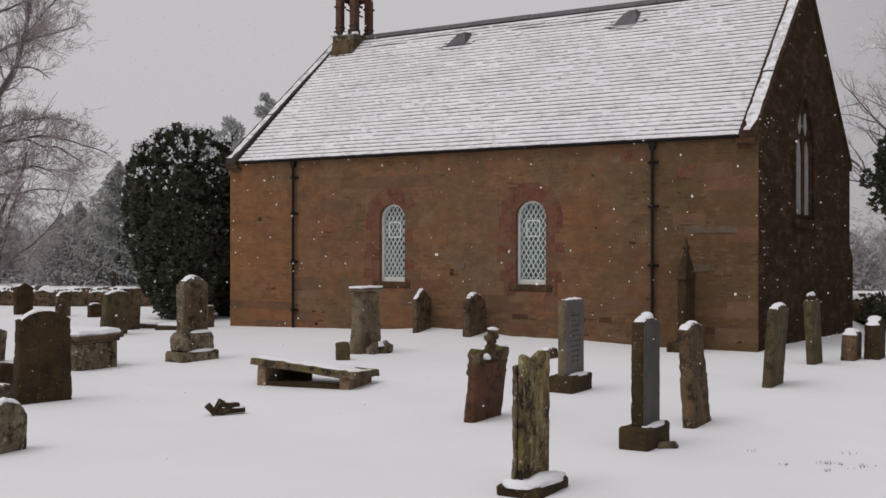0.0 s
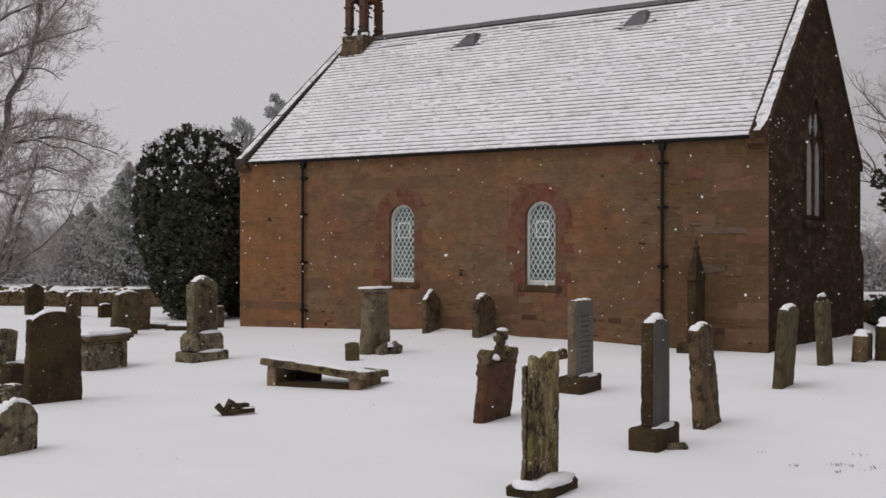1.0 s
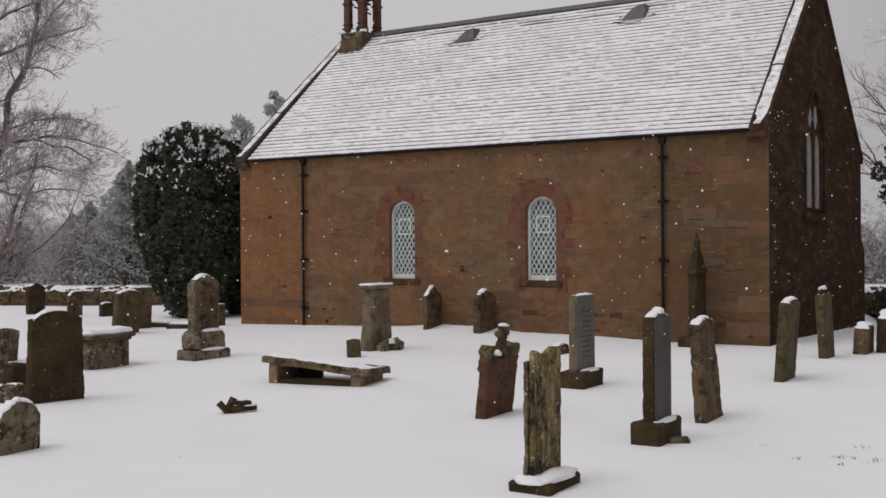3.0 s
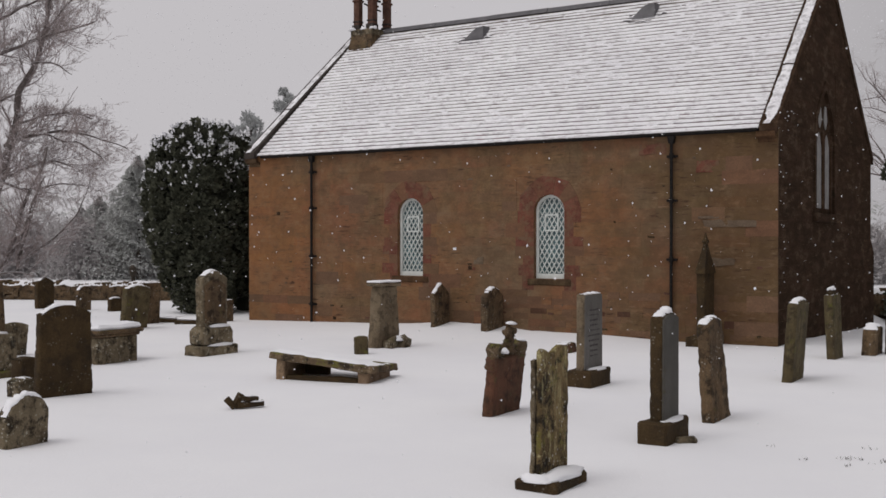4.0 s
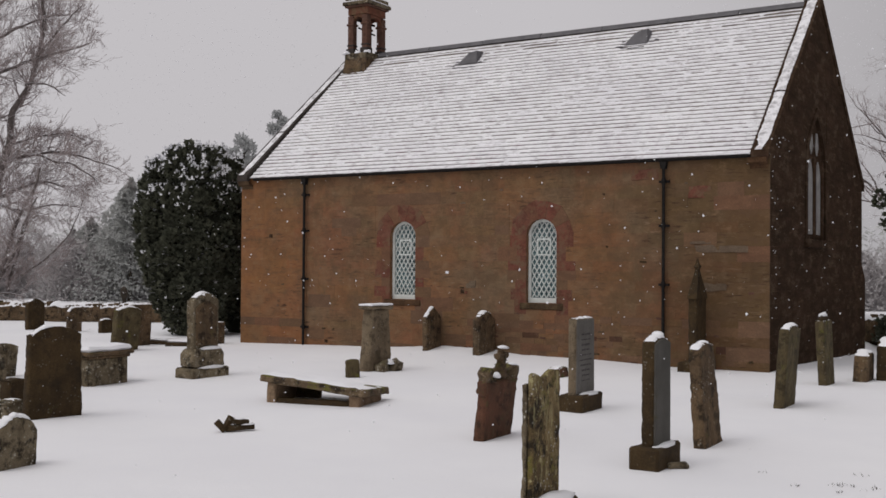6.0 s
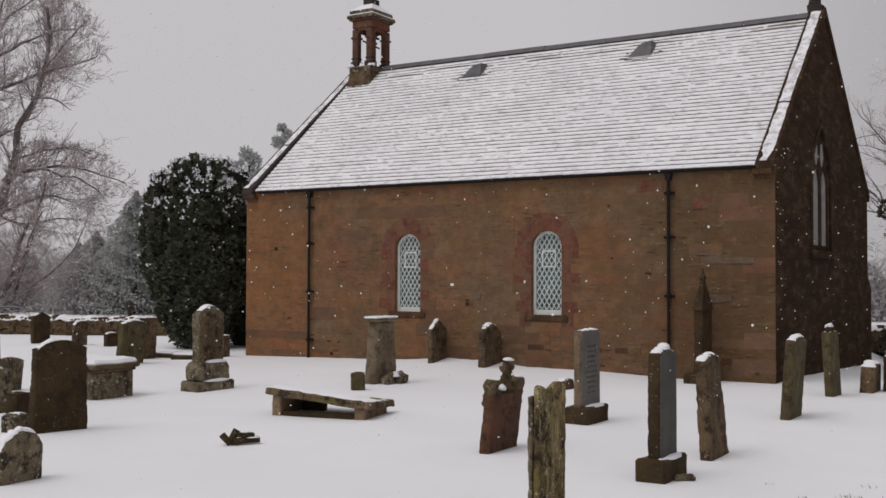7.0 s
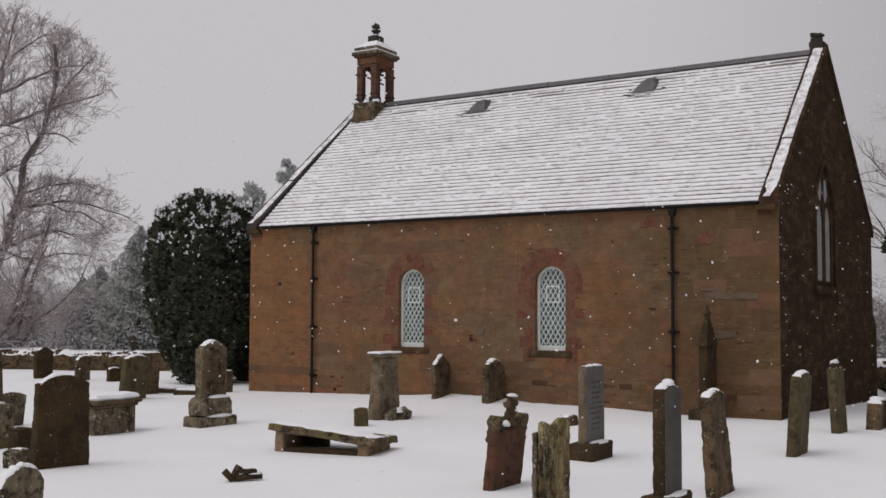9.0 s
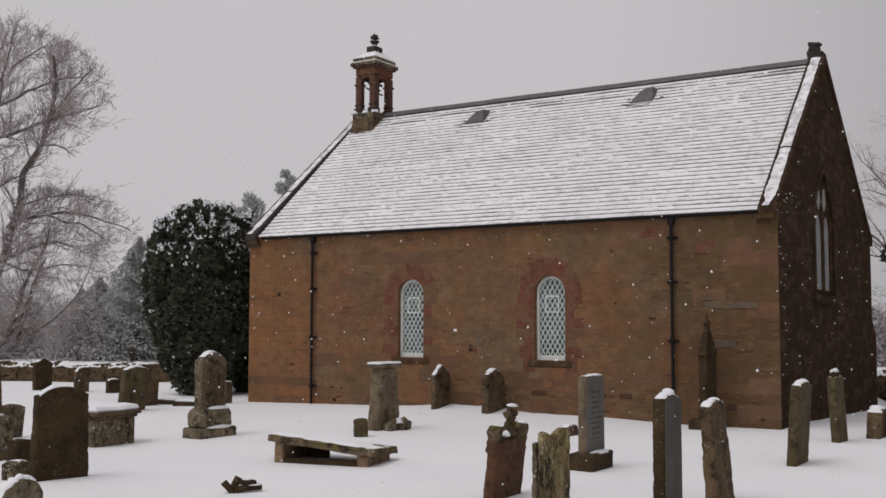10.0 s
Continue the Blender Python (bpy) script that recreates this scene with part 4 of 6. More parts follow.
def rainwater():
    bm = bmesh.new()
    prof = [(-0.02, EAVE - 0.06), (-0.02, EAVE - 0.09), (-0.05, EAVE - 0.115), (-0.10, EAVE - 0.115), (-0.13, EAVE - 0.09), (-0.13, EAVE - 0.06), (-0.118, EAVE - 0.06), (-0.118, EAVE - 0.088), (-0.032, EAVE - 0.088), (-0.032, EAVE - 0.06)]
    prism(bm, prof, "x", 0.42, LEN - 0.30)
    part("gutter", bm, IRON, church, "black cast-iron eaves gutter")
    for px_ in (1.80, 9.60):
        bm = bmesh.new()
        cyl(bm, (px_, -0.075, -0.1), (px_, -0.075, EAVE - 0.1), 0.028, 0.028, 10)
        p = part("downpipe", bm, IRON, church, "black cast-iron downpipe")
        for z in (0.35, 1.35, 2.35, 3.1):
            bm = bmesh.new()
            cyl(bm, (px_, -0.075, z), (px_, -0.075, z + 0.09), 0.039, 0.039, 10)
            box(bm, px_ - 0.09, px_ + 0.09, -0.06, 0.0, z + 0.02, z + 0.06)
            part("collar", bm, IRON, p)
        bm = bmesh.new()
        prism(bm, [(px_ - 0.06, EAVE - 0.12), (px_ + 0.06, EAVE - 0.12), (px_ + 0.04, EAVE - 0.24), (px_ - 0.04, EAVE - 0.24)], "y", -0.12, -0.02)
        part("hopper", bm, IRON, p)


rainwater()
# worn mortar repairs low on the wall
for rx0, rx1, rz0, rz1 in ((10.15, 11.0, 1.93, 2.05), (10.2, 10.65, 1.30, 1.42), (5.68, 5.88, 1.27, 1.41), (10.05, 10.4, 2.07, 2.12)):
    bm = bmesh.new()
    box(bm, rx0, rx1, -0.014, 0.0, rz0, rz1, 0.004, 0.03, rx0, 6)
    part("mortar_repair", bm, PALE_STONE, wall_front, "pale smeared mortar repair")
# open joints and decayed spots, most of them low down and towards the east end
r_joint = random.Random(61)
for k in range(44):
    jx = LEN * r_joint.random() ** 0.6 - 0.15
    jz = r_joint.choice(COURSES[1:-2]) if k % 3 else r_joint.choice(COURSES[1:5])
    jw = r_joint.uniform(0.02, 0.07)
    if jx < 0.1 or any(a - 0.2 < jx < b + 0.2 and 0.8 < jz < 2.9 for a, b in WINDOWS):
        continue
    bm = bmesh.new()
    box(bm, jx - jw, jx + jw, -0.011, 0.0, jz - 0.016, jz + 0.018, 0.004, 0.020, jx * 3, 4)
    part("open_joint", bm, (MAROON, TOMB["dark"], TOMB["brown"], PALE_STONE)[k % 4], wall_front)
for jx, jz, jw, jh in ((10.2, 2.95, 0.20, 0.10), (9.25, 3.28, 0.25, 0.09), (5.68, 1.22, 0.05, 0.06), (1.05, 2.28, 0.05, 0.05)):
    bm = bmesh.new()
    box(bm, jx - jw, jx + jw, -0.0105, 0.0, jz - jh, jz + jh, 0.004, 0.03, jx, 5)
    part("red_stone", bm, RED_STONE, wall_front, "worn red stone among the brown")
# small dark drain hole and a few wall fixings
for hx_, hz_ in ((2.35, 0.12), (5.6, 1.2), (8.45, 2.95), (0.85, 2.3)):
    bm = bmesh.new()
    box(bm, hx_ - 0.045, hx_ + 0.045, -0.014, 0.0, hz_ - 0.035, hz_ + 0.035, 0.006, 0.022, hx_, 3)
    part("wall_pit", bm, GABLE_STONE, wall_front, "dark decayed pit in the stone")
bm = bmesh.new()
prism(bm, [(0.1, -0.1), (LEN - 0.1, -0.1), (LEN - 0.1, 0.0), (0.1, 0.0)], "y", 0.3, WID - 0.3)
part("floor", bm, WOODBARK, church)


# ================= gravestones =================
def top_flat(v):
    return 0.0


def top_round(v):
    return -0.85 * (1 - math.sqrt(max(0.0, 1 - v * v)))


def top_low(v):
    return -0.22 * v * v


def top_point(v):
    return -0.75 * abs(v)


def top_gothic(v):
    return -0.5 * abs(v) ** 1.6


def top_serpent(v):
    """A raised curved middle between two small hollow shoulders."""
    a = abs(v)
    return -0.26 * (a / 0.86) ** 2.4 if a < 0.86 else -0.30 - 0.12 * (a - 0.86)


def top_notch(v):
    """Two worn lugs with a dip between."""
    return -0.10 - 0.09 * math.exp(-((v + 0.25) / 0.28) ** 2) + 0.10 * math.exp(-((v - 0.45) / 0.35) ** 2) + 0.075 * math.exp(-((v + 0.8) / 0.2) ** 2)


def slab_mesh(width, thick, height, top, seed, worn=0.008, flare=0.0, nv=20, nz=34, sink=0.15):
    """An upright slab, wide along y and thin along x, with an eased edge and a worn surface. Returns its bmesh."""
    bm = bmesh.new()
    hw, ht, bev = width / 2, thick / 2, min(0.018, thick * 0.2)
    us = [-1, -1 + bev / hw] + [-1 + 2 * i / (nv - 2) for i in range(1, nv - 2)] + [1 - bev / hw, 1]
    grids = []
    for side in (1, -1):
        g = []
        for j in range(nz + 1):
            row = []
            for i, v in enumerate(us):
                zt = height + top(v) * hw
                f = j / nz
                f = 1 - bev / height * 0.9 if j == nz - 1 else f
                z = -sink + (zt + sink) * f
                y = v * hw * (1 + flare * (1 - f))
                x = side * (ht - (bev if i in (0, len(us) - 1) or j == nz else 0))
                row.append(bm.verts.new((x, y, z)))
            g.append(row)
        grids.append(g)
    for g, flip in ((grids[0], False), (grids[1], True)):
        for j in range(nz):
            for i in range(len(us) - 1):
                q = (g[j][i], g[j][i + 1], g[j + 1][i + 1], g[j + 1][i])
                bm.faces.new(q[::-1] if flip else q)
    a, b = grids
    last = len(us) - 1
    for j in range(nz):
        bm.faces.new((b[j][0], a[j][0], a[j + 1][0], b[j + 1][0]))
        bm.faces.new((a[j][last], b[j][last], b[j + 1][last], a[j + 1][last]))
    for i in range(last):
        bm.faces.new((a[nz][i], a[nz][i + 1], b[nz][i + 1], b[nz][i]))
    off = Vector((seed * 1.7, seed * 0.9, -seed))
    for v in bm.verts:
        base = v.co.copy()
        v.co += noise.noise_vector(base * 3 + off) * worn * 0.5 + noise.noise_vector(base * 11 + off) * worn * 0.22 + noise.noise_vector(base * 34 + off) * worn * 0.35
        # chips out of the arrises
        if abs(abs(base.y) - hw) < 0.03 or base.z > height - 0.1:
            chip = max(0.0, noise.noise(base * 11 + off * 2) - 0.14) * worn * 2.2
            v.co.y -= math.copysign(chip, base.y)
            v.co.x *= 1 - min(0.35, chip * 6)
    bmesh.ops.recalc_face_normals(bm, faces=bm.faces)
    for f in bm.faces:
        f.smooth = True
    return bm


def cap_mesh(width, thick, height, top, seed, depth=0.035, lo=-0.95, hi=0.95):
    """Snow along the top of a slab."""
    bm = bmesh.new()
    n, rows_ = 26, []
    hw, ht = width / 2, thick / 2
    for i in range(n + 1):
        v = lo + (hi - lo) * i / n
        z = height + top(v) * hw - 0.006
        e = math.sin(math.pi * min(1, max(0, i / n))) ** 0.4 if 0 < i < n else 0.0
        h = 0.56 * depth * e * max(0.12, 1 + 0.8 * noise.noise((v * 2.5, seed, 1)) + 0.9 * noise.noise((v * 7, seed, 3)))
        o = 0.84 + 0.35 * noise.noise((v * 4, seed, 8)) + 0.30 * noise.noise((v * 11, seed, 5))
        rows_.append([bm.verts.new((ht * o * math.cos(a) * (0.98 if e else 0.7), v * hw, z + max(h, 0.001) * math.sin(a) ** 0.6)) for a in (math.pi * k / 6 for k in range(7))])
    for ra, rb in zip(rows_, rows_[1:]):
        for k in range(6):
            bm.faces.new((ra[k], rb[k], rb[k + 1], ra[k + 1]))
    bmesh.ops.recalc_face_normals(bm, faces=bm.faces)
    for f in bm.faces:
        f.smooth = True
    return bm


SEED = [1.0]


def headstone(label, x, y, width, thick, height, top, mat, lean=(0, 0), rz=0.0, base=None, snow=0.03, span=(-0.95, 0.95), worn=0.008, flare=0.0, text=None, z=0.0, name="headstone", foot_mat=None, face=None):
    """An upright gravestone. base: (thickness, width, height) of its plinth. text: (rows, width, from, to) of unreadable lines."""
    SEED[0] += 1.37
    s = SEED[0]
    hs = thing(name, pose(x, y, ground_height(x, y) + z, lean[0], lean[1], TURN + rz), label, "gravestone", "gravestones in the churchyard")
    m = TOMB[mat]
    foot = base[2] if base else 0.0
    bm = slab_mesh(width, thick, height - foot, top, s, worn, flare, sink=0.02 if base else 0.16)
    bmesh.ops.translate(bm, verts=bm.verts, vec=(0, 0, foot))
    sl = part("slab", bm, m, hs)
    if snow:
        bm = cap_mesh(width, thick, height, top, s, snow, *span)
        part("snow_cap", bm, SNOW, hs, "fresh snow on the top edge")
    if base:
        bt, bw, bh = base
        bm = bmesh.new()
        box(bm, -bt / 2, bt / 2, -bw / 2, bw / 2, -0.15, bh, 0.02, 0.012, s, 3)
        part("plinth", bm, TOMB[foot_mat] if foot_mat else m, hs, "rough dark stone plinth")
        bm = bmesh.new()
        lump(bm, (bt * 0.22, bw * 0.05, bh - 0.012), bt * 0.3, bw * 0.42, 0.032, s, 2, 0.4)
        part("plinth_snow", bm, SNOW, hs, "snow on the plinth")
    if face:
        bm = slab_mesh(width * 0.93, 0.02, height - foot - 0.025, top, s + 3, 0.002, flare, sink=0.0)
        bmesh.ops.translate(bm, verts=bm.verts, vec=(thick / 2 + 0.001, 0, foot + 0.01))
        part("face", bm, TOMB[face], hs, "smooth grey inscribed face")
    if text:
        rows_, w, z0, z1 = text
        r = random.Random(int(s * 10))
        for k in range(rows_):
            zz = z1 + (z0 - z1) * k / max(1, rows_ - 1)
            ww = w * r.uniform(0.6, 1.0)
            hh = r.uniform(0.006, 0.014)
            yy = -ww / 2
            bm = bmesh.new()
            while yy < ww / 2:
                l = r.uniform(0.02, 0.07)
                box(bm, thick / 2 - 0.004, thick / 2 + (0.0135 if face else 0.0045), yy, min(yy + l, ww / 2), zz - hh, zz + hh * r.uniform(0.5, 1.0))
                yy += l + r.uniform(0.006, 0.03)
            part("inscription_line", bm, INSCRIPTION, sl)
    return hs


# front row and the middle of the yard
fs = headstone("tall lichen-covered stone with a broken notched top", 0.765, 7.365, 0.43, 0.042, 0.97, top_notch, "lichen", (0, 0.5), base=(0.31, 0.52, 0.075), snow=0.0, worn=0.010, foot_mat="dark")
bm = slab_mesh(0.42, 0.034, 0.83, top_notch, 91.0, 0.018, 0.02, sink=0.02)
bmesh.ops.translate(bm, verts=bm.verts, vec=(-0.043, -0.010, 0.07))
part("split_layer", bm, TOMB["grey"], fs, "dark spotted layer splitting away from the back")
bm = bmesh.new()
lump(bm, (0.075, 0.0, 0.075), 0.105, 0.27, 0.055, 2.2, 3, 0.3)
lump(bm, (-0.02, -0.20, 0.07), 0.13, 0.09, 0.045, 5.2, 2, 0.4)
part("snow_on_foot", bm, SNOW, fs, "snow heaped on the foot stone")


def red_monument():
    hs = headstone("leaning red sandstone stone with scrolls and a carved finial", 0.59, 10.55, 0.62, 0.11, 0.58, top_flat, "red", (-1, 6.0), snow=0.0, worn=0.008)
    bm = bmesh.new()
    vs = box(bm, -0.07, 0.05, -0.355, 0.345, 0.45, 0.585, 0.02, 0.0, 5.0, 5)
    for v in vs:
        v.co += noise.noise_vector(v.co * 9) * 0.022
    part("shoulder", bm, TOMB["red"], hs, "mossy projecting shoulder block")
    for sy, rr in ((-0.27, 0.075), (0.27, 0.085)):
        bm = bmesh.new()
        cyl(bm, (-0.06, sy, 0.655), (0.045, sy, 0.655), rr * 0.85, rr * 0.8, 14)
        box(bm, -0.05, 0.04, sy - 0.055, sy + 0.055, 0.56, 0.64)
        for k in range(4):
            lump(bm, (-0.01, sy * (0.95 - 0.13 * k), 0.60 - 0.012 * k), 0.055, 0.06, 0.075 - 0.01 * k, sy * 7 + k, 2, 0.9)
        for v in bm.verts:
            v.co += noise.noise_vector(v.co * 14) * 0.016
        part("scroll", bm, TOMB["mossy"], hs, "mossy carved scroll")
    bm = bmesh.new()
    for k in range(7):
        f = k / 6
        lump(bm, (-0.01, 0.02 + 0.012 * math.sin(k * 2.1), 0.58 + 0.235 * f), 0.05 - 0.012 * f, 0.14 * (1 - f) + 0.05, 0.07, k * 1.3, 2, 0.8)
    cyl(bm, (-0.01, -0.075, 0.82), (-0.01, 0.115, 0.82), 0.035, 0.035, 10)
    for v in bm.verts:
        v.co += noise.noise_vector(v.co * 17) * 0.012
    part("finial", bm, TOMB["brown"], hs, "worn carved finial")
    bm = bmesh.new()
    lump(bm, (0, 0.02, 0.90), 0.05, 0.08, 0.025, 1.0)
    part("snow_cap", bm, SNOW, hs)
    bm = bmesh.new()
    lump(bm, (0, 0.27, 0.72), 0.05, 0.05, 0.02, 1.0)
    part("snow_pad", bm, SNOW, hs)
    bm = bmesh.new()
    lump(bm, (0.02, -0.10, 0.62), 0.05, 0.05, 0.05, 3.0)
    part("snow_pad", bm, SNOW, hs)


red_monument()
headstone("small round-topped brown stone close to the church wall", 0.915, 19.39, 0.62, 0.14, 0.76, top_gothic, "brown", (0, 0), snow=0.045, span=(-0.75, 0.45))
headstone("pointed brown stone with snow on one slope", -0.045, 20.04, 0.54, 0.10, 0.80, top_point, "brown", snow=0.06, span=(-0.95, 0.0))


def pillar_stone():
    hs = thing("headstone", pose(-0.94, 16.99, 0, 0, 0.5, TURN), "weathered grey pedestal stone with a wide snow-covered cap", "gravestone", "gravestones in the churchyard")
    bm = slab_mesh(0.42, 0.21, 0.99, top_flat, 7.7, 0.03, 0.55)
    part("slab", bm, TOMB["worn"], hs)
    bm = bmesh.new()
    box(bm, -0.15, 0.14, -0.32, 0.32, 0.985, 1.045, 0.03, 0.02, 2.0, 3)
    part("cap", bm, TOMB["worn"], hs, "moulded overhanging cap")
    bm = bmesh.new()
    box(bm, -0.14, 0.13, -0.31, 0.31, 1.04, 1.072, 0.02, 0.01, 5.0, 2)
    part("snow_cap", bm, SNOW, hs, "even layer of snow")
    bm = bmesh.new()
    for i, (a, b) in enumerate(((0.22, -0.1), (0.28, 0.12), (0.2, 0.3))):
        lump(bm, (a, b, 0.02), 0.12, 0.12, 0.16, i * 2.0, 2, 0.7)
    part("rubble", bm, TOMB["grey"], hs, "broken stone at the foot")
    bm = bmesh.new()
    lump(bm, (0.25, 0.05, 0.13), 0.10, 0.16, 0.06, 4.0, 2, 0.7)
    part("rubble_snow", bm, SNOW, hs)


pillar_stone()
headstone("small broken stub leaning against a larger stone", -1.22, 15.92, 0.20, 0.12, 0.28, top_low, "green", (0, -9), rz=-40, snow=0.02)


def table_tomb():
    """A low sinking table tomb: a thick slab on two end supports, tilted along its length."""
    m = pose(-1.345, 13.07, 0, -3.0, 0, -19.1)
    tt = thing("table_tomb", m, "sunken table tomb with a tilted mossy slab under snow", "tomb")
    L, W_ = 1.38, 0.80
    z0, z1 = 0.285, 0.145
    def at(x):
        return z0 + (z1 - z0) * (x + L / 2) / L
    bm = bmesh.new()
    vs = box(bm, -L / 2, L / 2, -W_ / 2, W_ / 2, -0.040, 0.045, 0.012, 0.0, 1, 9)
    for v in vs:
        v.co.z += at(v.co.x)
        v.co += noise.noise_vector(v.co * 7) * 0.014 + noise.noise_vector(v.co * 21) * 0.010
    part("slab", bm, TOMB["mossy"], tt, "thick slab with mossy moulded edges")
    bm = bmesh.new()
    n, k = 26, 10
    grid = []
    for i in range(n + 1):
        row = []
        for j in range(k + 1):
            x, y = -L / 2 + 0.03 + (L - 0.06) * i / n, -W_ / 2 + 0.05 + (W_ - 0.08) * j / k
            edge = min(i, n - i, (k - j) + 1, j) > 0
            bare = 0.03 * max(0, noise.noise((x * 3, y * 3, 2))) + (0.02 if x > 0.45 else 0)
            row.append(bm.verts.new((x, y, at(x) + 0.045 + (0.035 - bare if edge else 0.0))))
        grid.append(row)
    for i in range(n):
        for j in range(k):
            bm.faces.new((grid[i][j], grid[i + 1][j], grid[i + 1][j + 1], grid[i][j + 1])).smooth = True
    part("snow_cap", bm, SNOW, tt, "snow lying on the slab")
    for x0, x1, mat in ((-0.62, -0.50, "buff"), (0.47, 0.62, "buff")):
        bm = bmesh.new()
        box(bm, x0, x1, -W_ / 2 + 0.05, W_ / 2 - 0.05, -0.1, at((x0 + x1) / 2) - 0.03, 0.015, 0.01, x0, 2)
        part("end_support", bm, TOMB[mat], tt, "squat stone end support")
    bm = bmesh.new()
    box(bm, -0.52, -0.18, W_ / 2 - 0.17, W_ / 2 - 0.08, -0.1, at(-0.3) - 0.04, 0.01, 0.008, 3)
    part("side_panel", bm, TOMB["dark"], tt, "remains of a side panel")
    bm = bmesh.new()
    box(bm, -0.495, 0.465, -W_ / 2 + 0.07, -W_ / 2 + 0.14, -0.1, 0.05, 0.015, 0.02, 3, 3)
    part("kerb", bm, TOMB["dark"], tt, "dark kerb stone")


table_tomb()


def fallen_cross():
    fc = thing("fallen_cross", pose(-2.04, 10.80, 0.01, 0, 0, 20) @ Matrix.Scale(0.8, 4), "small broken stone cross lying in the snow", "broken cross")
    # a shaft and its neighbour lying flat, and two stubs of the arms sticking up
    for name, cx_, cz_, hl, tilt, yaw, w in (("shaft", 0.10, 0.025, 0.17, -3, 4, 0.035), ("shaft", 0.09, 0.095, 0.11, 6, -3, 0.032), ("arm", -0.06, 0.075, 0.10, -62, 10, 0.036), ("arm", -0.15, 0.045, 0.085, 48, -20, 0.034)):
        bm = bmesh.new()
        box(bm, -hl, hl, -0.05, 0.05, -w, w, 0.008, 0.008, cx_, 2)
        bmesh.ops.transform(bm, matrix=pose(cx_, 0.03 if name == "arm" else 0.0, cz_, 0, tilt, yaw), verts=bm.verts)
        part(name, bm, TOMB["dark"], fc)
    bm = bmesh.new()
    lump(bm, (0.18, -0.03, 0.060), 0.085, 0.035, 0.022, 1)
    lump(bm, (0.08, 0.0, 0.128), 0.07, 0.035, 0.014, 2)
    part("snow_pad", bm, SNOW, fc)


fallen_cross()


def stepped_monument():
    sm = thing("headstone", pose(-3.50, 16.02, 0, 0, 0, TURN - 5), "lichened headstone with gabled top on a two-step plinth", "gravestone", "gravestones in the churchyard")
    bm = slab_mesh(0.50, 0.16, 0.86, top_gothic, 31.0, 0.014)
    bmesh.ops.translate(bm, verts=bm.verts, vec=(0, 0, 0.40))
    part("slab", bm, TOMB["grey"], sm)
    bm = slab_mesh(0.40, 0.03, 0.66, top_gothic, 12.0, 0.006, sink=0.0)
    bmesh.ops.translate(bm, verts=bm.verts, vec=(0.085, 0, 0.47))
    part("inset_panel", bm, TOMB["brown"], sm, "sunken dark panel")
    for z0, z1, a, b, sd in ((-0.1, 0.14, 0.20, 0.37, 1), (0.14, 0.42, 0.15, 0.30, 2)):
        bm = bmesh.new()
        for v in box(bm, -a, a, -b, b, z0, z1, 0.025, 0.02, sd, 3):
            if sd == 2:
                f = (v.co.z - z0) / (z1 - z0)
                k = 1.04 - 0.03 * f - 0.14 * max(0.0, f - 0.75) / 0.25
                v.co.x, v.co.y = v.co.x * k, v.co.y * k
        p = part("step", bm, TOMB["grey"], sm, "lichen-spotted stone step")
        bm = bmesh.new()
        lump(bm, (a - 0.06, 0.08, z1 - 0.012), 0.06, b * 0.75, 0.045, sd)
        part("snow", bm, SNOW, p)
    bm = cap_mesh(0.50, 0.16, 1.26, top_gothic, 4.0, 0.045, -0.7, 0.6)
    part("snow_cap", bm, SNOW, sm, "snow on the gabled top")


stepped_monument()
headstone("broad dark stone with a curved shouldered top", -4.17, 11.62, 0.60, 0.12, 1.0, top_serpent, "dark", (0, 1.0), rz=-10, snow=0.04, span=(-0.95, -0.05), worn=0.018, flare=0.10)


def chest_tomb():
    ct = thing("chest_tomb", pose(-5.0, 15.15, 0, 0, 0, TURN + 4), "low chest tomb with a moulded lid under thick snow", "tomb")
    bm = bmesh.new()
    box(bm, -0.48, 0.48, -0.36, 0.36, -0.1, 0.36, 0.02, 0.01, 1, 3)
    body = part("body", bm, TOMB["grey"], ct, "stained stone chest")
    for yy in (-0.30, 0.30):
        bm = bmesh.new()
        box(bm, 0.475, 0.505, yy - 0.05, yy + 0.05, -0.05, 0.355, 0.012)
        part("pilaster", bm, TOMB["grey"], body)
    for xx in (-0.42, 0.42):
        bm = bmesh.new()
        box(bm, xx - 0.05, xx + 0.05, -0.385, -0.355, -0.05, 0.355, 0.012)
        part("pilaster", bm, TOMB["grey"], body)
    bm = bmesh.new()
    box(bm, -0.56, 0.56, -0.44, 0.44, 0.40, 0.46, 0.02, 0.008, 2, 3)
    box(bm, -0.52, 0.52, -0.40, 0.40, 0.355, 0.41, 0.02)
    part("lid", bm, TOMB["brown"], ct, "moulded stone lid")
    bm = bmesh.new()
    box(bm, -0.54, 0.54, -0.42, 0.42, 0.455, 0.53, 0.035, 0.02, 6, 3)
    part("snow_cap", bm, SNOW, ct, "thick snow on the lid")


chest_tomb()
headstone("small round-headed stone mottled with grey lichen", -3.49, 8.80, 0.44, 0.12, 0.42, top_round, "grey", (0, 2), rz=6, snow=0.05, span=(-0.98, 0.75), worn=0.012)
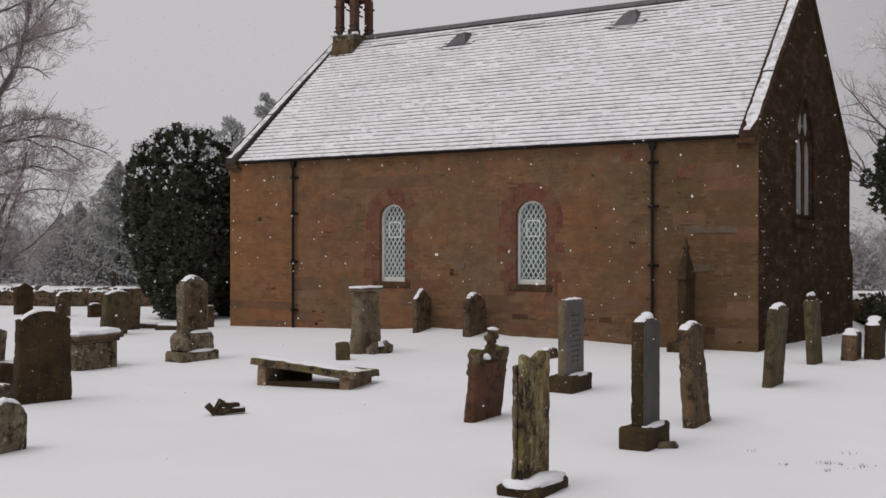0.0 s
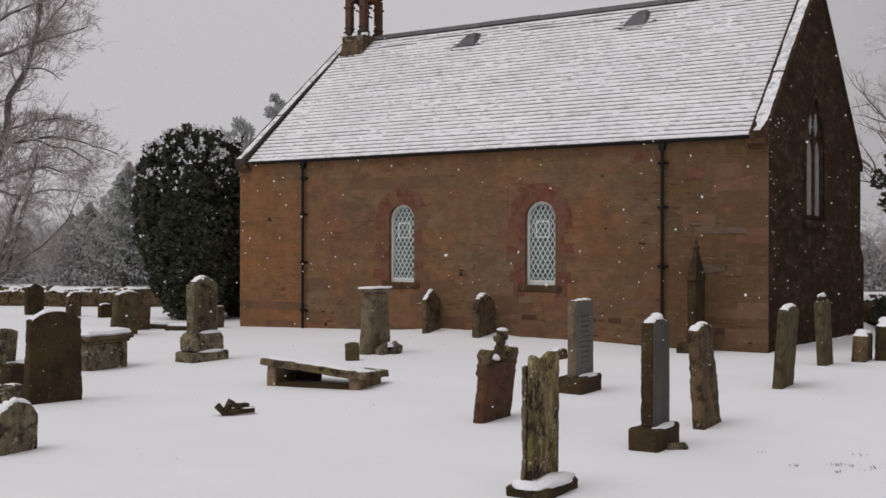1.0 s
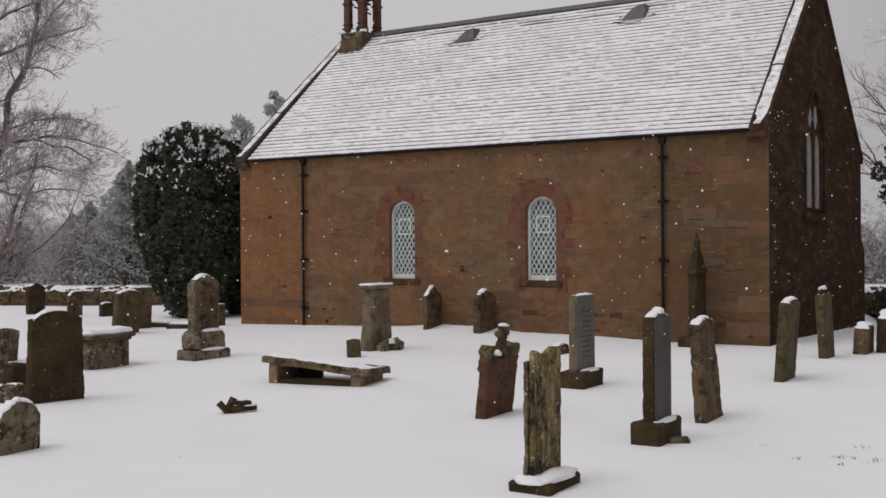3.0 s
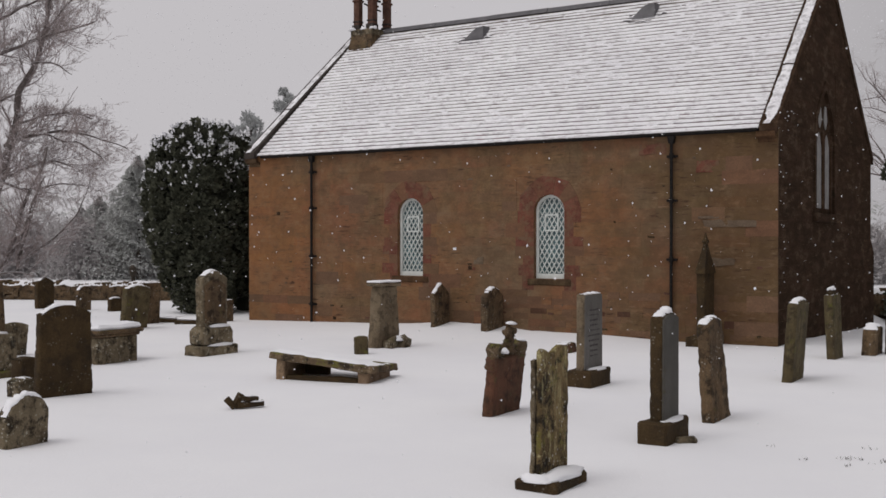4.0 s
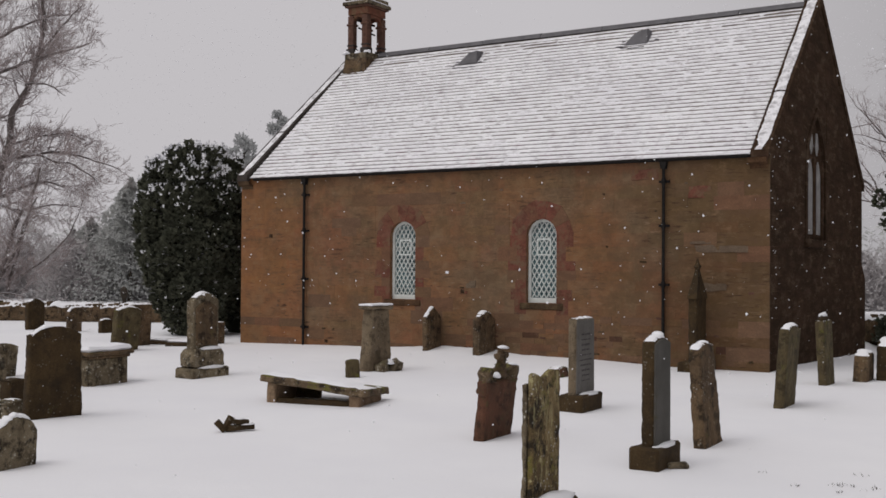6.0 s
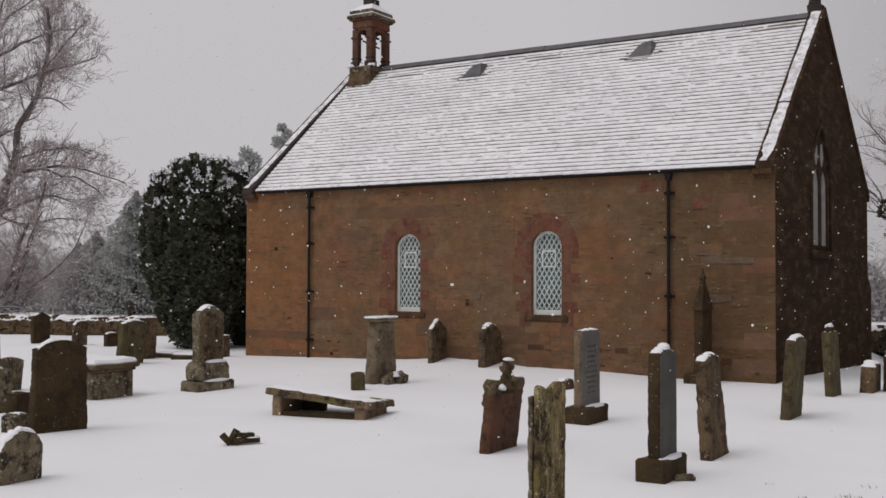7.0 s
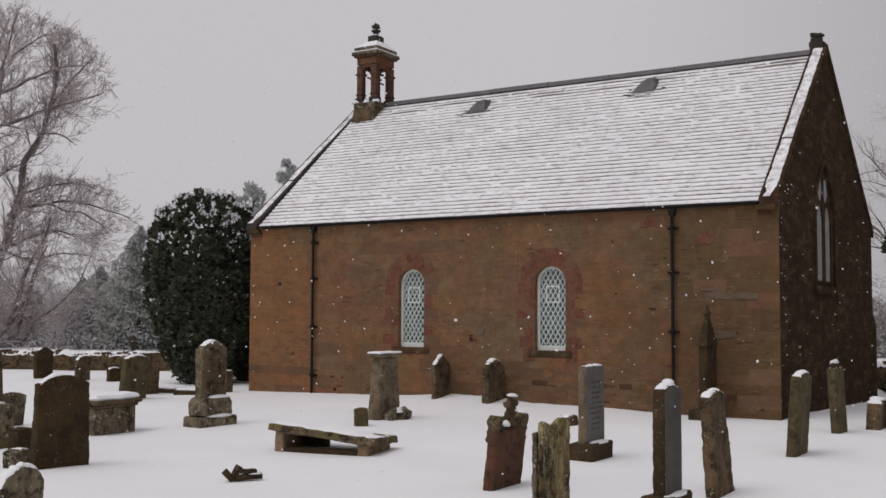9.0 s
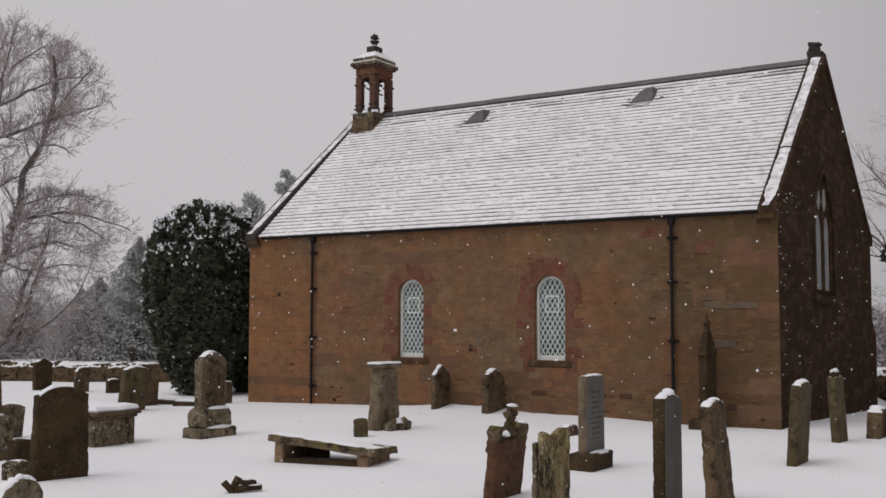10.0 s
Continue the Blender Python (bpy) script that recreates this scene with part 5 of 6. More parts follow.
# left edge: pedestal with a shaft, leaning slab, blocks
ped = thing("pedestal_monument", pose(-5.70, 13.35, 0, 0, 0, TURN), "mottled stone pedestal carrying a tall brown shaft", "monument")
bm = bmesh.new()
box(bm, -0.21, 0.21, -0.23, 0.23, 0.06, 0.53, 0.02, 0.015, 3, 3)
part("die", bm, TOMB["grey"], ped)
bm = bmesh.new()
box(bm, -0.28, 0.28, -0.30, 0.30, -0.1, 0.07, 0.02, 0.015, 5, 2)
part("step", bm, TOMB["green"], ped, "mossy base step")
bm = bmesh.new()
lump(bm, (0, 0, 0.52), 0.20, 0.22, 0.06, 2.0)
part("snow", bm, SNOW, ped)
bm = bmesh.new()
vs = box(bm, -0.13, 0.13, -0.13, 0.13, 0.5, 1.2, 0.02, 0.0, 1, 4)
for v in vs:
    k = 1 - 0.2 * (v.co.z - 0.5) / 0.7
    v.co.x, v.co.y = v.co.x * k, v.co.y * k
part("shaft", bm, TOMB["brown"], ped, "tapering brown stone shaft")
headstone("thin grey slab leaning over", -6.40, 15.7, 0.46, 0.09, 0.50, top_low, "grey", (0, 7), snow=0.0)
headstone("low dark block between larger stones", -4.95, 12.55, 0.30, 0.18, 0.33, top_low, "dark", rz=6, snow=0.0)
headstone("low grey stone half sunk in snow", -4.62, 11.62, 0.30, 0.18, 0.20, top_low, "grey", rz=8, snow=0.02)
# towards the boundary wall
headstone("leaning flat-topped mossy stone", -6.05, 20.68, 0.62, 0.13, 0.86, top_low, "green", (0, 8), snow=0.045)
headstone("brown upright stone beside the yew", -6.08, 21.95, 0.46, 0.12, 0.86, top_flat, "brown", (0, 3), snow=0.03)
headstone("round-topped dark stone with a snowy crown", -8.78, 25.84, 0.40, 0.12, 0.60, top_round, "brown", (0, 2), snow=0.05, span=(-0.9, 0.2))
headstone("pointed dark stone in front of the boundary wall", -10.03, 26.63, 0.50, 0.14, 0.78, top_gothic, "dark", snow=0.03, span=(-0.9, -0.1))
headstone("small square-topped dark stone", -7.96, 25.68, 0.36, 0.14, 0.33, top_low, "dark", snow=0.04)
headstone("small brown stone glimpsed beside the yew", -4.62, 22.6, 0.34, 0.12, 0.46, top_flat, "brown", snow=0.03)


def flat_slab(label, x, y, lx, ly, rz):
    fl = thing("ledger_stone", pose(x, y, 0, 0, 2, TURN + rz), label, "grave slab", "flat grave slabs")
    bm = bmesh.new()
    box(bm, -lx / 2, lx / 2, -ly / 2, ly / 2, -0.1, 0.07, 0.02, 0.012, x, 3)
    part("slab", bm, TOMB["dark"], fl)
    bm = bmesh.new()
    box(bm, -lx / 2 + 0.03, lx / 2 - 0.03, -ly / 2 + 0.05, ly / 2, 0.065, 0.12, 0.025, 0.012, y, 3)
    part("snow", bm, SNOW, fl, "snow covering the slab")


flat_slab("dark flat grave slab under snow", -5.25, 22.0, 0.5, 0.6, 30)
flat_slab("dark flat grave slab beside the yew", -5.9, 22.6, 0.8, 0.7, 20)
# before the gable end
headstone("tall grey granite stone with a worn inscription on a plinth", 1.752, 12.58, 0.52, 0.10, 1.09, top_flat, "worn", base=(0.30, 0.62, 0.20), foot_mat="dark", snow=0.035, worn=0.006, text=(10, 0.33, 0.36, 0.90), flare=0.04, face="granite")
headstone("low reddish stump almost buried behind the granite stone", 1.90, 16.2, 0.30, 0.24, 0.15, top_low, "red", (3, -6), snow=0.02)
headstone("tall narrow dark stone with a grey face on a plinth", 1.895, 9.02, 0.38, 0.115, 1.10, top_low, "dark", base=(0.26, 0.56, 0.19), snow=0.05, worn=0.012, flare=0.02, face="slate")
headstone("crumbling brown stone with snow in its broken edge", 2.63, 10.12, 0.45, 0.12, 0.97, top_low, "brown", (1, -4.0), snow=0.04, worn=0.022, flare=0.24)


def spire_stone():
    sp = thing("headstone", pose(4.30, 17.25, 0, 0, 0, TURN), "slender spired dark monument close to the church wall", "gravestone", "gravestones in the churchyard")
    bm = slab_mesh(0.50, 0.14, 1.22, top_flat, 55.0, 0.012)
    part("slab", bm, TOMB["dark"], sp)
    bm = bmesh.new()
    rings = []
    for z, hx_, hy_ in ((1.18, 0.080, 0.285), (1.26, 0.075, 0.25), (1.40, 0.058, 0.165), (1.56, 0.038, 0.080), (1.66, 0.024, 0.042), (1.70, 0.042, 0.070), (1.745, 0.024, 0.036), (1.84, 0.008, 0.012)):
        rings.append([bm.verts.new((sx * hx_, sy * hy_, z)) for sx, sy in ((-1, -1), (1, -1), (1, 1), (-1, 1))])
    for ra, rb in zip(rings, rings[1:]):
        for i in range(4):
            bm.faces.new((ra[i], ra[(i + 1) % 4], rb[(i + 1) % 4], rb[i]))
    bm.faces.new(rings[0][::-1])
    bm.faces.new(rings[-1])
    part("spire", bm, TOMB["dark"], sp, "pointed carved head")
    bm = bmesh.new()
    box(bm, -0.2, 0.2, -0.4, 0.4, -0.1, 0.16, 0.02, 0.01, 3, 2)
    part("plinth", bm, TOMB["dark"], sp)


spire_stone()
headstone("upright stone streaked with green algae", 4.29, 12.92, 0.60, 0.12, 1.0, top_low, "green", (-1, 4.0), snow=0.04)
j = headstone("greenish stone with a rounded snowy head", 5.66, 15.2, 0.55, 0.12, 0.92, top_flat, "green", (0, -3), snow=0.02)
bm = bmesh.new()
lump(bm, (0, -0.03, 0.90), 0.07, 0.20, 0.10, 3.0, 2, 0.5)
part("head", bm, TOMB["dark"], j, "carved rounded head")
bm = bmesh.new()
lump(bm, (0, 0.0, 0.985), 0.06, 0.16, 0.045, 6.0, 2, 0.6)
part("head_snow", bm, SNOW, j)
headstone("low tapering brown stone capped with snow", 6.45, 15.85, 0.50, 0.2, 0.44, top_low, "brown", (2, 3), snow=0.06, flare=0.3)
headstone("low broad brown stone beside another", 6.90, 16.05, 0.56, 0.22, 0.62, top_gothic, "dark", (-3, 0), snow=0.05, flare=0.15)
bm = bmesh.new()
box(bm, -0.09, 0.09, -0.05, 0.05, -0.02, 0.04, 0.02, 0.02, 3, 2)
lone = part("stone_fragment", bm, TOMB["grey"])
lone.matrix_world = pose(2.06, 8.92, 0, 0, 0, 10)
tagged(lone, "small flat grey stone lying in the snow", "loose stone")


# ================= boundary walls =================
def dry_wall(label, a, b, height, seed, near):
    """A dry-stone wall: near stones one by one, the rest joined, with snow along the coping."""
    a, b = Vector((*a, 0)), Vector((*b, 0))
    run = (b - a).length
    ang = math.degrees(math.atan2(b.y - a.y, b.x - a.x))
    w = thing("boundary_wall", pose(a.x, a.y, 0, 0, 0, ang), label, "stone wall", kind="structure")
    r = random.Random(seed)
    core = bmesh.new()
    box(core, 0, run, -0.14, 0.14, -0.2, height - 0.06)
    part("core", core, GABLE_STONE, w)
    sets = stone_set(TOMB["brown"])
    z = -0.05
    rest = bmesh.new()
    while z < height - 0.02:
        h = r.uniform(0.10, 0.15)
        x = r.uniform(-0.1, 0)
        while x < run:
            l = r.uniform(0.11, 0.42)
            dy = r.uniform(0.0, 0.03)
            if near[0] < x < near[1]:
                ob = new("stone", r.choice(sets))
                ob.parent = w
                ob.location = (x + l / 2, 0, z + h / 2)
                ob.scale = (l * r.uniform(0.9, 1.1), 0.34 + dy * 3.5, h * r.uniform(0.8, 1.35))
                ob.rotation_euler = (r.uniform(-0.08, 0.08), r.uniform(-0.2, 0.2), r.uniform(-0.09, 0.09))
            else:
                box(rest, x, x + l - 0.012, -0.17 - dy / 2, 0.17 + dy / 2, z, z + h - 0.01)
            x += l
        z += h
    ob = part("stonework", rest, TOMB["brown"], w)
    ob["kind"] = "stuff"
    # upright coping stones with snow in between and on top
    bm, sn = bmesh.new(), bmesh.new()
    x = 0.0
    while x < run:
        l = r.uniform(0.10, 0.24)
        hh = r.uniform(0.05, 0.17)
        box(bm, x, x + l - 0.01, -0.15, 0.15, z - 0.01, z + hh, 0.02)
        x += l
    part("coping", bm, TOMB["brown"], w, "uneven upright coping stones")
    n = int(run / 0.07)
    rows_ = []
    for i in range(n + 1):
        xx = run * i / n
        lo = z + 0.055 + 0.08 * noise.noise((xx * 2.3, seed, 0)) + 0.05 * noise.noise((xx * 9, seed, 3))
        rows_.append([sn.verts.new((xx, yy, zz)) for yy, zz in ((-0.165, lo - 0.04 - 0.12 * abs(noise.noise((xx * 6, 1, seed)))), (-0.14, lo + 0.03), (0, lo + 0.085), (0.14, lo + 0.03), (0.165, lo - 0.06))])
    for p, q in zip(rows_, rows_[1:]):
        for k in range(4):
            sn.faces.new((p[k], q[k], q[k + 1], p[k + 1])).smooth = True
    part("snow", sn, SNOW, w, "snow lying along the coping")


dry_wall("low dry-stone boundary wall topped with snow", (-30.0, 33.2), (-6.4, 29.9), 0.37, 3, (15.5, 23.5))
dry_wall("low dry-stone boundary wall beyond the gable", (9.6, 25.9), (30.0, 22.0), 0.45, 8, (0.0, 4.0))


# ================= trees =================
def tubes(segs, sides_of):
    """Tapered tubes from (p0, r0, p1, r1) as vertices and faces."""
    vs, fs = [], []
    for p0, r0, p1, r1 in segs:
        n = sides_of(r0)
        q = (p1 - p0).to_track_quat("Z", "Y")
        b = len(vs)
        ring = [q @ Vector((math.cos(i * 2 * math.pi / n), math.sin(i * 2 * math.pi / n), 0)) for i in range(n)]
        vs += [tuple(p0 + v * r0) for v in ring] + [tuple(p1 + v * r1) for v in ring]
        fs += [(b + i, b + (i + 1) % n, b + n + (i + 1) % n, b + n + i) for i in range(n)]
    return vs, fs


def grow(p, d, length, rad, level, r, out, cfg):
    """One branch and what springs from it. Each level has its number of joints, of children, their reach and angle."""
    joints, kids, reach, angle, lift, wob = cfg[level]
    step = length / joints
    tips = []
    r0 = rad
    for k in range(joints):
        f = (k + 1) / joints
        r1 = rad * (1 - 0.72 * f)
        d = (d + Vector((r.gauss(0, wob), r.gauss(0, wob), r.gauss(0, wob) + lift))).normalized()
        q = p + d * step
        out[level].append((p, r0, q, r1))
        p, r0 = q, r1
        tips.append((q, d.copy(), r1, f))
    if level + 1 >= len(cfg):
        return
    for i in range(kids):
        f = 0.22 + 0.78 * (i + r.random()) / kids
        q, dd, rr, _ = tips[min(len(tips) - 1, int(f * len(tips)))]
        side = dd.orthogonal().normalized()
        side = Matrix.Rotation(r.uniform(0, 2 * math.pi), 3, dd) @ side
        a = radians(angle * r.uniform(0.6, 1.3))
        nd = (dd * math.cos(a) + side * math.sin(a)).normalized()
        grow(q, nd, length * reach * r.uniform(0.65, 1.15) * (1.15 - 0.45 * f), max(0.004, min(rr * 0.8, rad * 0.5)), level + 1, r, out, cfg)


BARE = [
    (7, 11, 0.62, 48, 0.05, 0.06),
    (7, 9, 0.55, 44, 0.045, 0.10),
    (6, 8, 0.52, 42, 0.03, 0.13),
    (5, 7, 0.50, 42, 0.0, 0.16),
    (4, 0, 0.5, 40, -0.01, 0.16),
]


def bare_tree(label, x, y, height, rad, seed, cfg=BARE, lean=(0.05, 0.0), limbs=()):
    """limbs: main boughs of their own, each (height, compass, rise in degrees, length, lift at every joint)."""
    tr = thing("bare_tree", pose(x, y, -0.05), label, "tree", "bare winter trees")
    r = random.Random(seed)
    out = [[] for _ in cfg]
    up = Vector((lean[0], lean[1], 1)).normalized()
    grow(Vector((0, 0, 0)), up, height * 0.72, rad, 0, r, out, cfg)
    for h, az, rise, length, lift in limbs:
        d = Vector((math.cos(radians(az)) * math.cos(radians(rise)), math.sin(radians(az)) * math.cos(radians(rise)), math.sin(radians(rise))))
        own = list(cfg)
        own[1] = (9, 13, 0.42, 46, lift, 0.07)
        k = min(len(out[0]) - 1, int(h / (height * 0.72) * cfg[0][0]))
        grow(out[0][k][0], d, length, rad * 0.36, 1, r, out, own)
    vs, fs = tubes(out[0], lambda q: 8)
    raw("trunk", vs, fs, BARK, tr, "dark trunk lightly dusted with snow", True)
    vs, fs = tubes(out[1] + out[2], lambda q: 5)
    raw("branchwork", vs, fs, BARK, tr, "", True)["kind"] = "stuff"
    vs, fs = tubes(out[3] + out[4], lambda q: 3)
    raw("twigwork", vs, fs, TWIG, tr, "dense fine frosted twigs")["kind"] = "stuff"
    return tr


def sprout(p, d, length, rad, level, r, out, inside):
    """Upturned side branches and twigs, that end where the crown ends."""
    joints, kids, reach, angle, wob = ((5, 6, 0.55, 44, 0.10), (4, 5, 0.60, 40, 0.10), (4, 3, 0.60, 36, 0.10), (3, 0, 0, 0, 0.10))[level]
    step, r0 = length / joints, rad
    tips = []
    for k in range(joints):
        d = (d + Vector((r.gauss(0, wob), r.gauss(0, wob), r.gauss(0.06, wob)))).normalized()
        q = p + d * step
        if not inside(q) and r.random() < 0.5:
            break
        r1 = rad * (1 - 0.6 * (k + 1) / joints)
        out[level].append((p, r0, q, r1))
        p, r0 = q, r1
        tips.append((q, d.copy(), r1))
    for i in range(kids if tips else 0):
        q, dd, rr = tips[r.randrange(len(tips))]
        side = Matrix.Rotation(r.uniform(0, 2 * math.pi), 3, dd) @ dd.orthogonal().normalized()
        a = radians(angle * r.uniform(0.5, 1.3))
        sprout(q, dd * math.cos(a) + side * math.sin(a), length * reach * r.uniform(0.6, 1.2), max(0.0055, rr * 0.7), level + 1, r, out, inside)


def crowned_tree(label, x, y, boughs, lobes, seed, thick=1.0, per_metre=4.2):
    """boughs: (radius, side, points) with each point (x, z); lobes: ellipses (x, z, half width, half height) that bound the crown."""
    tr = thing("bare_tree", pose(x, y, -0.05), label, "tree", "bare winter trees")
    r = random.Random(seed)
    out = [[], [], [], []]

    def inside(q):
        return any(((q.x - cx) / hw) ** 2 + ((q.z - cz) / hh) ** 2 < 1 for cx, cz, hw, hh in lobes)
    for rad, side, points in boughs:
        pts = [Vector((px_, side * i / (len(points) - 1) + r.gauss(0, 0.06), pz_)) for i, (px_, pz_) in enumerate(points)]
        # bend the bough smoothly through its points
        path = []
        for i in range(len(pts) - 1):
            p0, p1, p2, p3 = pts[max(i - 1, 0)], pts[i], pts[i + 1], pts[min(i + 2, len(pts) - 1)]
            for k in range(4):
                u = k / 4
                path.append(0.5 * (2 * p1 + (p2 - p0) * u + (2 * p0 - 5 * p1 + 4 * p2 - p3) * u * u + (3 * p1 - p0 - 3 * p2 + p3) * u ** 3))
        path.append(pts[-1])
        path = [q + noise.noise_vector(q * 2.3 + Vector((seed, 0, 0))) * 0.05 for q in path]
        n, segs = len(path) - 1, []
        for i in range(n):
            ra, rb = rad * (1 - 0.72 * i / n), rad * (1 - 0.72 * (i + 1) / n)
            segs.append((path[i], ra, path[i + 1], rb))
            d = path[i + 1] - path[i]
            for _ in range(int(d.length * per_metre + r.random())):
                if not inside(path[i]):
                    continue
                dd = d.normalized()
                turn = Matrix.Rotation(r.uniform(0, 2 * math.pi), 3, dd) @ dd.orthogonal().normalized()
                a = radians(r.uniform(28, 68))
                nd = (dd * math.cos(a) + turn * math.sin(a) + Vector((0, 0, 0.25))).normalized()
                sprout(path[i].lerp(path[i + 1], r.random()), nd, r.uniform(0.7, 1.5) * thick, max(0.010, min(0.03, rb * 0.5)), 0, r, out, inside)
        vs, fs = tubes(segs, lambda q: 8)
        raw("limb" if tr.children else "trunk", vs, fs, BARK, tr, "" if tr.children else "dark stem lightly dusted with snow", True)
    vs, fs = tubes(out[0] + out[1], lambda q: 4)
    raw("branchwork", vs, fs, TWIG, tr, "", True)["kind"] = "stuff"
    vs, fs = tubes(out[2] + out[3], lambda q: 3)
    raw("twigwork", vs, fs, TWIG, tr, "dense fine frosted twigs")["kind"] = "stuff"
    return tr


crowned_tree("large bare deciduous tree with snow-dusted branches", -15.8, 35.5, (
    (0.17, 0.3, ((-0.3, 0.0), (-0.1, 1.8), (0.75, 3.3), (1.2, 4.6), (1.45, 5.8), (1.6, 6.8), (2.05, 7.7), (2.3, 8.6), (2.5, 9.8), (2.4, 10.9))),
    (0.10, -0.6, ((0.3, 2.9), (0.9, 3.75), (1.5, 3.95), (2.1, 4.25), (2.9, 4.4), (3.6, 4.2))),
    (0.06, -0.9, ((1.1, 4.95), (1.75, 5.2), (2.6, 5.3), (3.25, 5.1), (3.9, 4.95), (4.55, 4.5), (4.8, 4.3))),
    (0.055, 0.8, ((1.4, 5.1), (2.6, 5.45), (3.5, 5.4), (4.4, 5.15), (5.0, 4.95))),
    (0.05, 0.3, ((1.3, 5.6), (2.2, 5.9), (3.2, 6.1), (4.0, 5.9))),
    (0.07, -0.5, ((0.3, 7.9), (1.3, 8.1), (2.0, 8.4), (2.8, 8.65), (3.5, 8.75), (4.35, 9.05))),
    (0.06, 0.9, ((0.2, 8.9), (1.0, 9.3), (1.8, 9.8), (2.6, 10.15), (3.15, 10.3))),
    (0.07, 0.5, ((0.3, 6.0), (0.9, 6.5), (1.45, 6.85))),
    (0.05, -0.8, ((0.5, 9.2), (1.1, 10.4), (1.5, 11.5))),
    (0.05, 0.6, ((0.1, 9.8), (0.5, 11.0), (0.75, 11.9))),
    (0.045, 1.0, ((1.1, 10.4), (1.6, 11.0), (2.1, 11.6))),
    (0.045, -1.0, ((2.05, 7.7), (2.7, 7.7), (3.2, 7.5), (3.7, 7.2))),
    (0.045, 0.6, ((2.3, 8.5), (2.9, 9.4), (3.3, 10.0), (3.7, 10.6))),
    (0.10, 1.5, ((0.1, 4.0), (-0.9, 6.5), (-1.0, 9.0), (-0.8, 11.0))),
    (0.07, -1.2, ((-0.3, 6.5), (0.6, 7.3), (1.0, 8.6), (1.3, 9.8))),
    (0.05, 0.8, ((0.9, 3.75), (1.8, 3.5), (2.8, 3.7), (3.8, 3.6))),
), ((1.0, 9.3, 3.2, 2.6), (3.3, 8.9, 1.3, 0.8), (2.6, 4.5, 2.75, 1.75), (-0.5, 7.0, 2.0, 3.0)), 5, 1.0, 4.8)
crowned_tree("bare many-stemmed tree beyond the boundary wall", -15.1, 34.3, (
    (0.10, 0.2, ((0.2, 0.0), (0.8, 0.9), (1.2, 1.9), (1.5, 3.0), (2.0, 4.1), (2.2, 4.8))),
    (0.07, -0.6, ((0.7, 0.7), (1.6, 2.1), (2.0, 3.0), (2.4, 3.8))),
    (0.06, 0.5, ((1.3, 0.8), (1.5, 2.0), (1.8, 3.3))),
    (0.11, -0.3, ((-0.9, 2.5), (0.1, 2.25), (0.45, 1.85), (0.75, 1.1))),
    (0.04, 0.6, ((1.7, 1.3), (2.5, 1.85), (2.95, 2.4), (3.3, 3.1), (3.5, 3.85))),
    (0.05, -0.5, ((-0.3, 0.3), (0.4, 0.6), (1.3, 0.75), (2.1, 0.65))),
    (0.07, 0.9, ((-0.4, 0.0), (-0.3, 1.5), (0.2, 3.0), (0.7, 4.2))),
), ((1.0, 2.4, 2.2, 2.4), (3.2, 3.5, 0.6, 0.7)), 12, 0.9, 3.3)
bare_tree("bare tree behind the church gable", 19.2, 42.0, 10.0, 0.2, 23, lean=(-0.05, 0), cfg=BARE[:3] + [(5, 5, 0.5, 42, 0.0, 0.16), (3, 0, 0.5, 40, -0.01, 0.16)])


def leaf_cloud(n, place, size, r, blades=5, droop=0.2, up=0.5):
    """Sprays of small bent leaves: place(r) gives a point and the way out of the crown."""
    vs, fs = [], []
    for _ in range(n):
        p, o = place(r)
        for _b in range(blades):
            d = (o + Vector((r.gauss(0, 0.55), r.gauss(0, 0.55), r.gauss(0, 0.4) + up))).normalized()
            s = d.cross(Vector((r.gauss(0, 1), r.gauss(0, 1), r.gauss(0, 1)))).normalized()
            l = size * r.uniform(0.6, 1.4)
            w = l * 0.26
            b = len(vs)
            mid = p + d * l * 0.5
            tip = p + d * l - Vector((0, 0, droop * l))
            vs += [tuple(p), tuple(mid + s * w), tuple(tip), tuple(mid - s * w)]
            fs.append((b, b + 1, b + 2, b + 3))
    return vs, fs


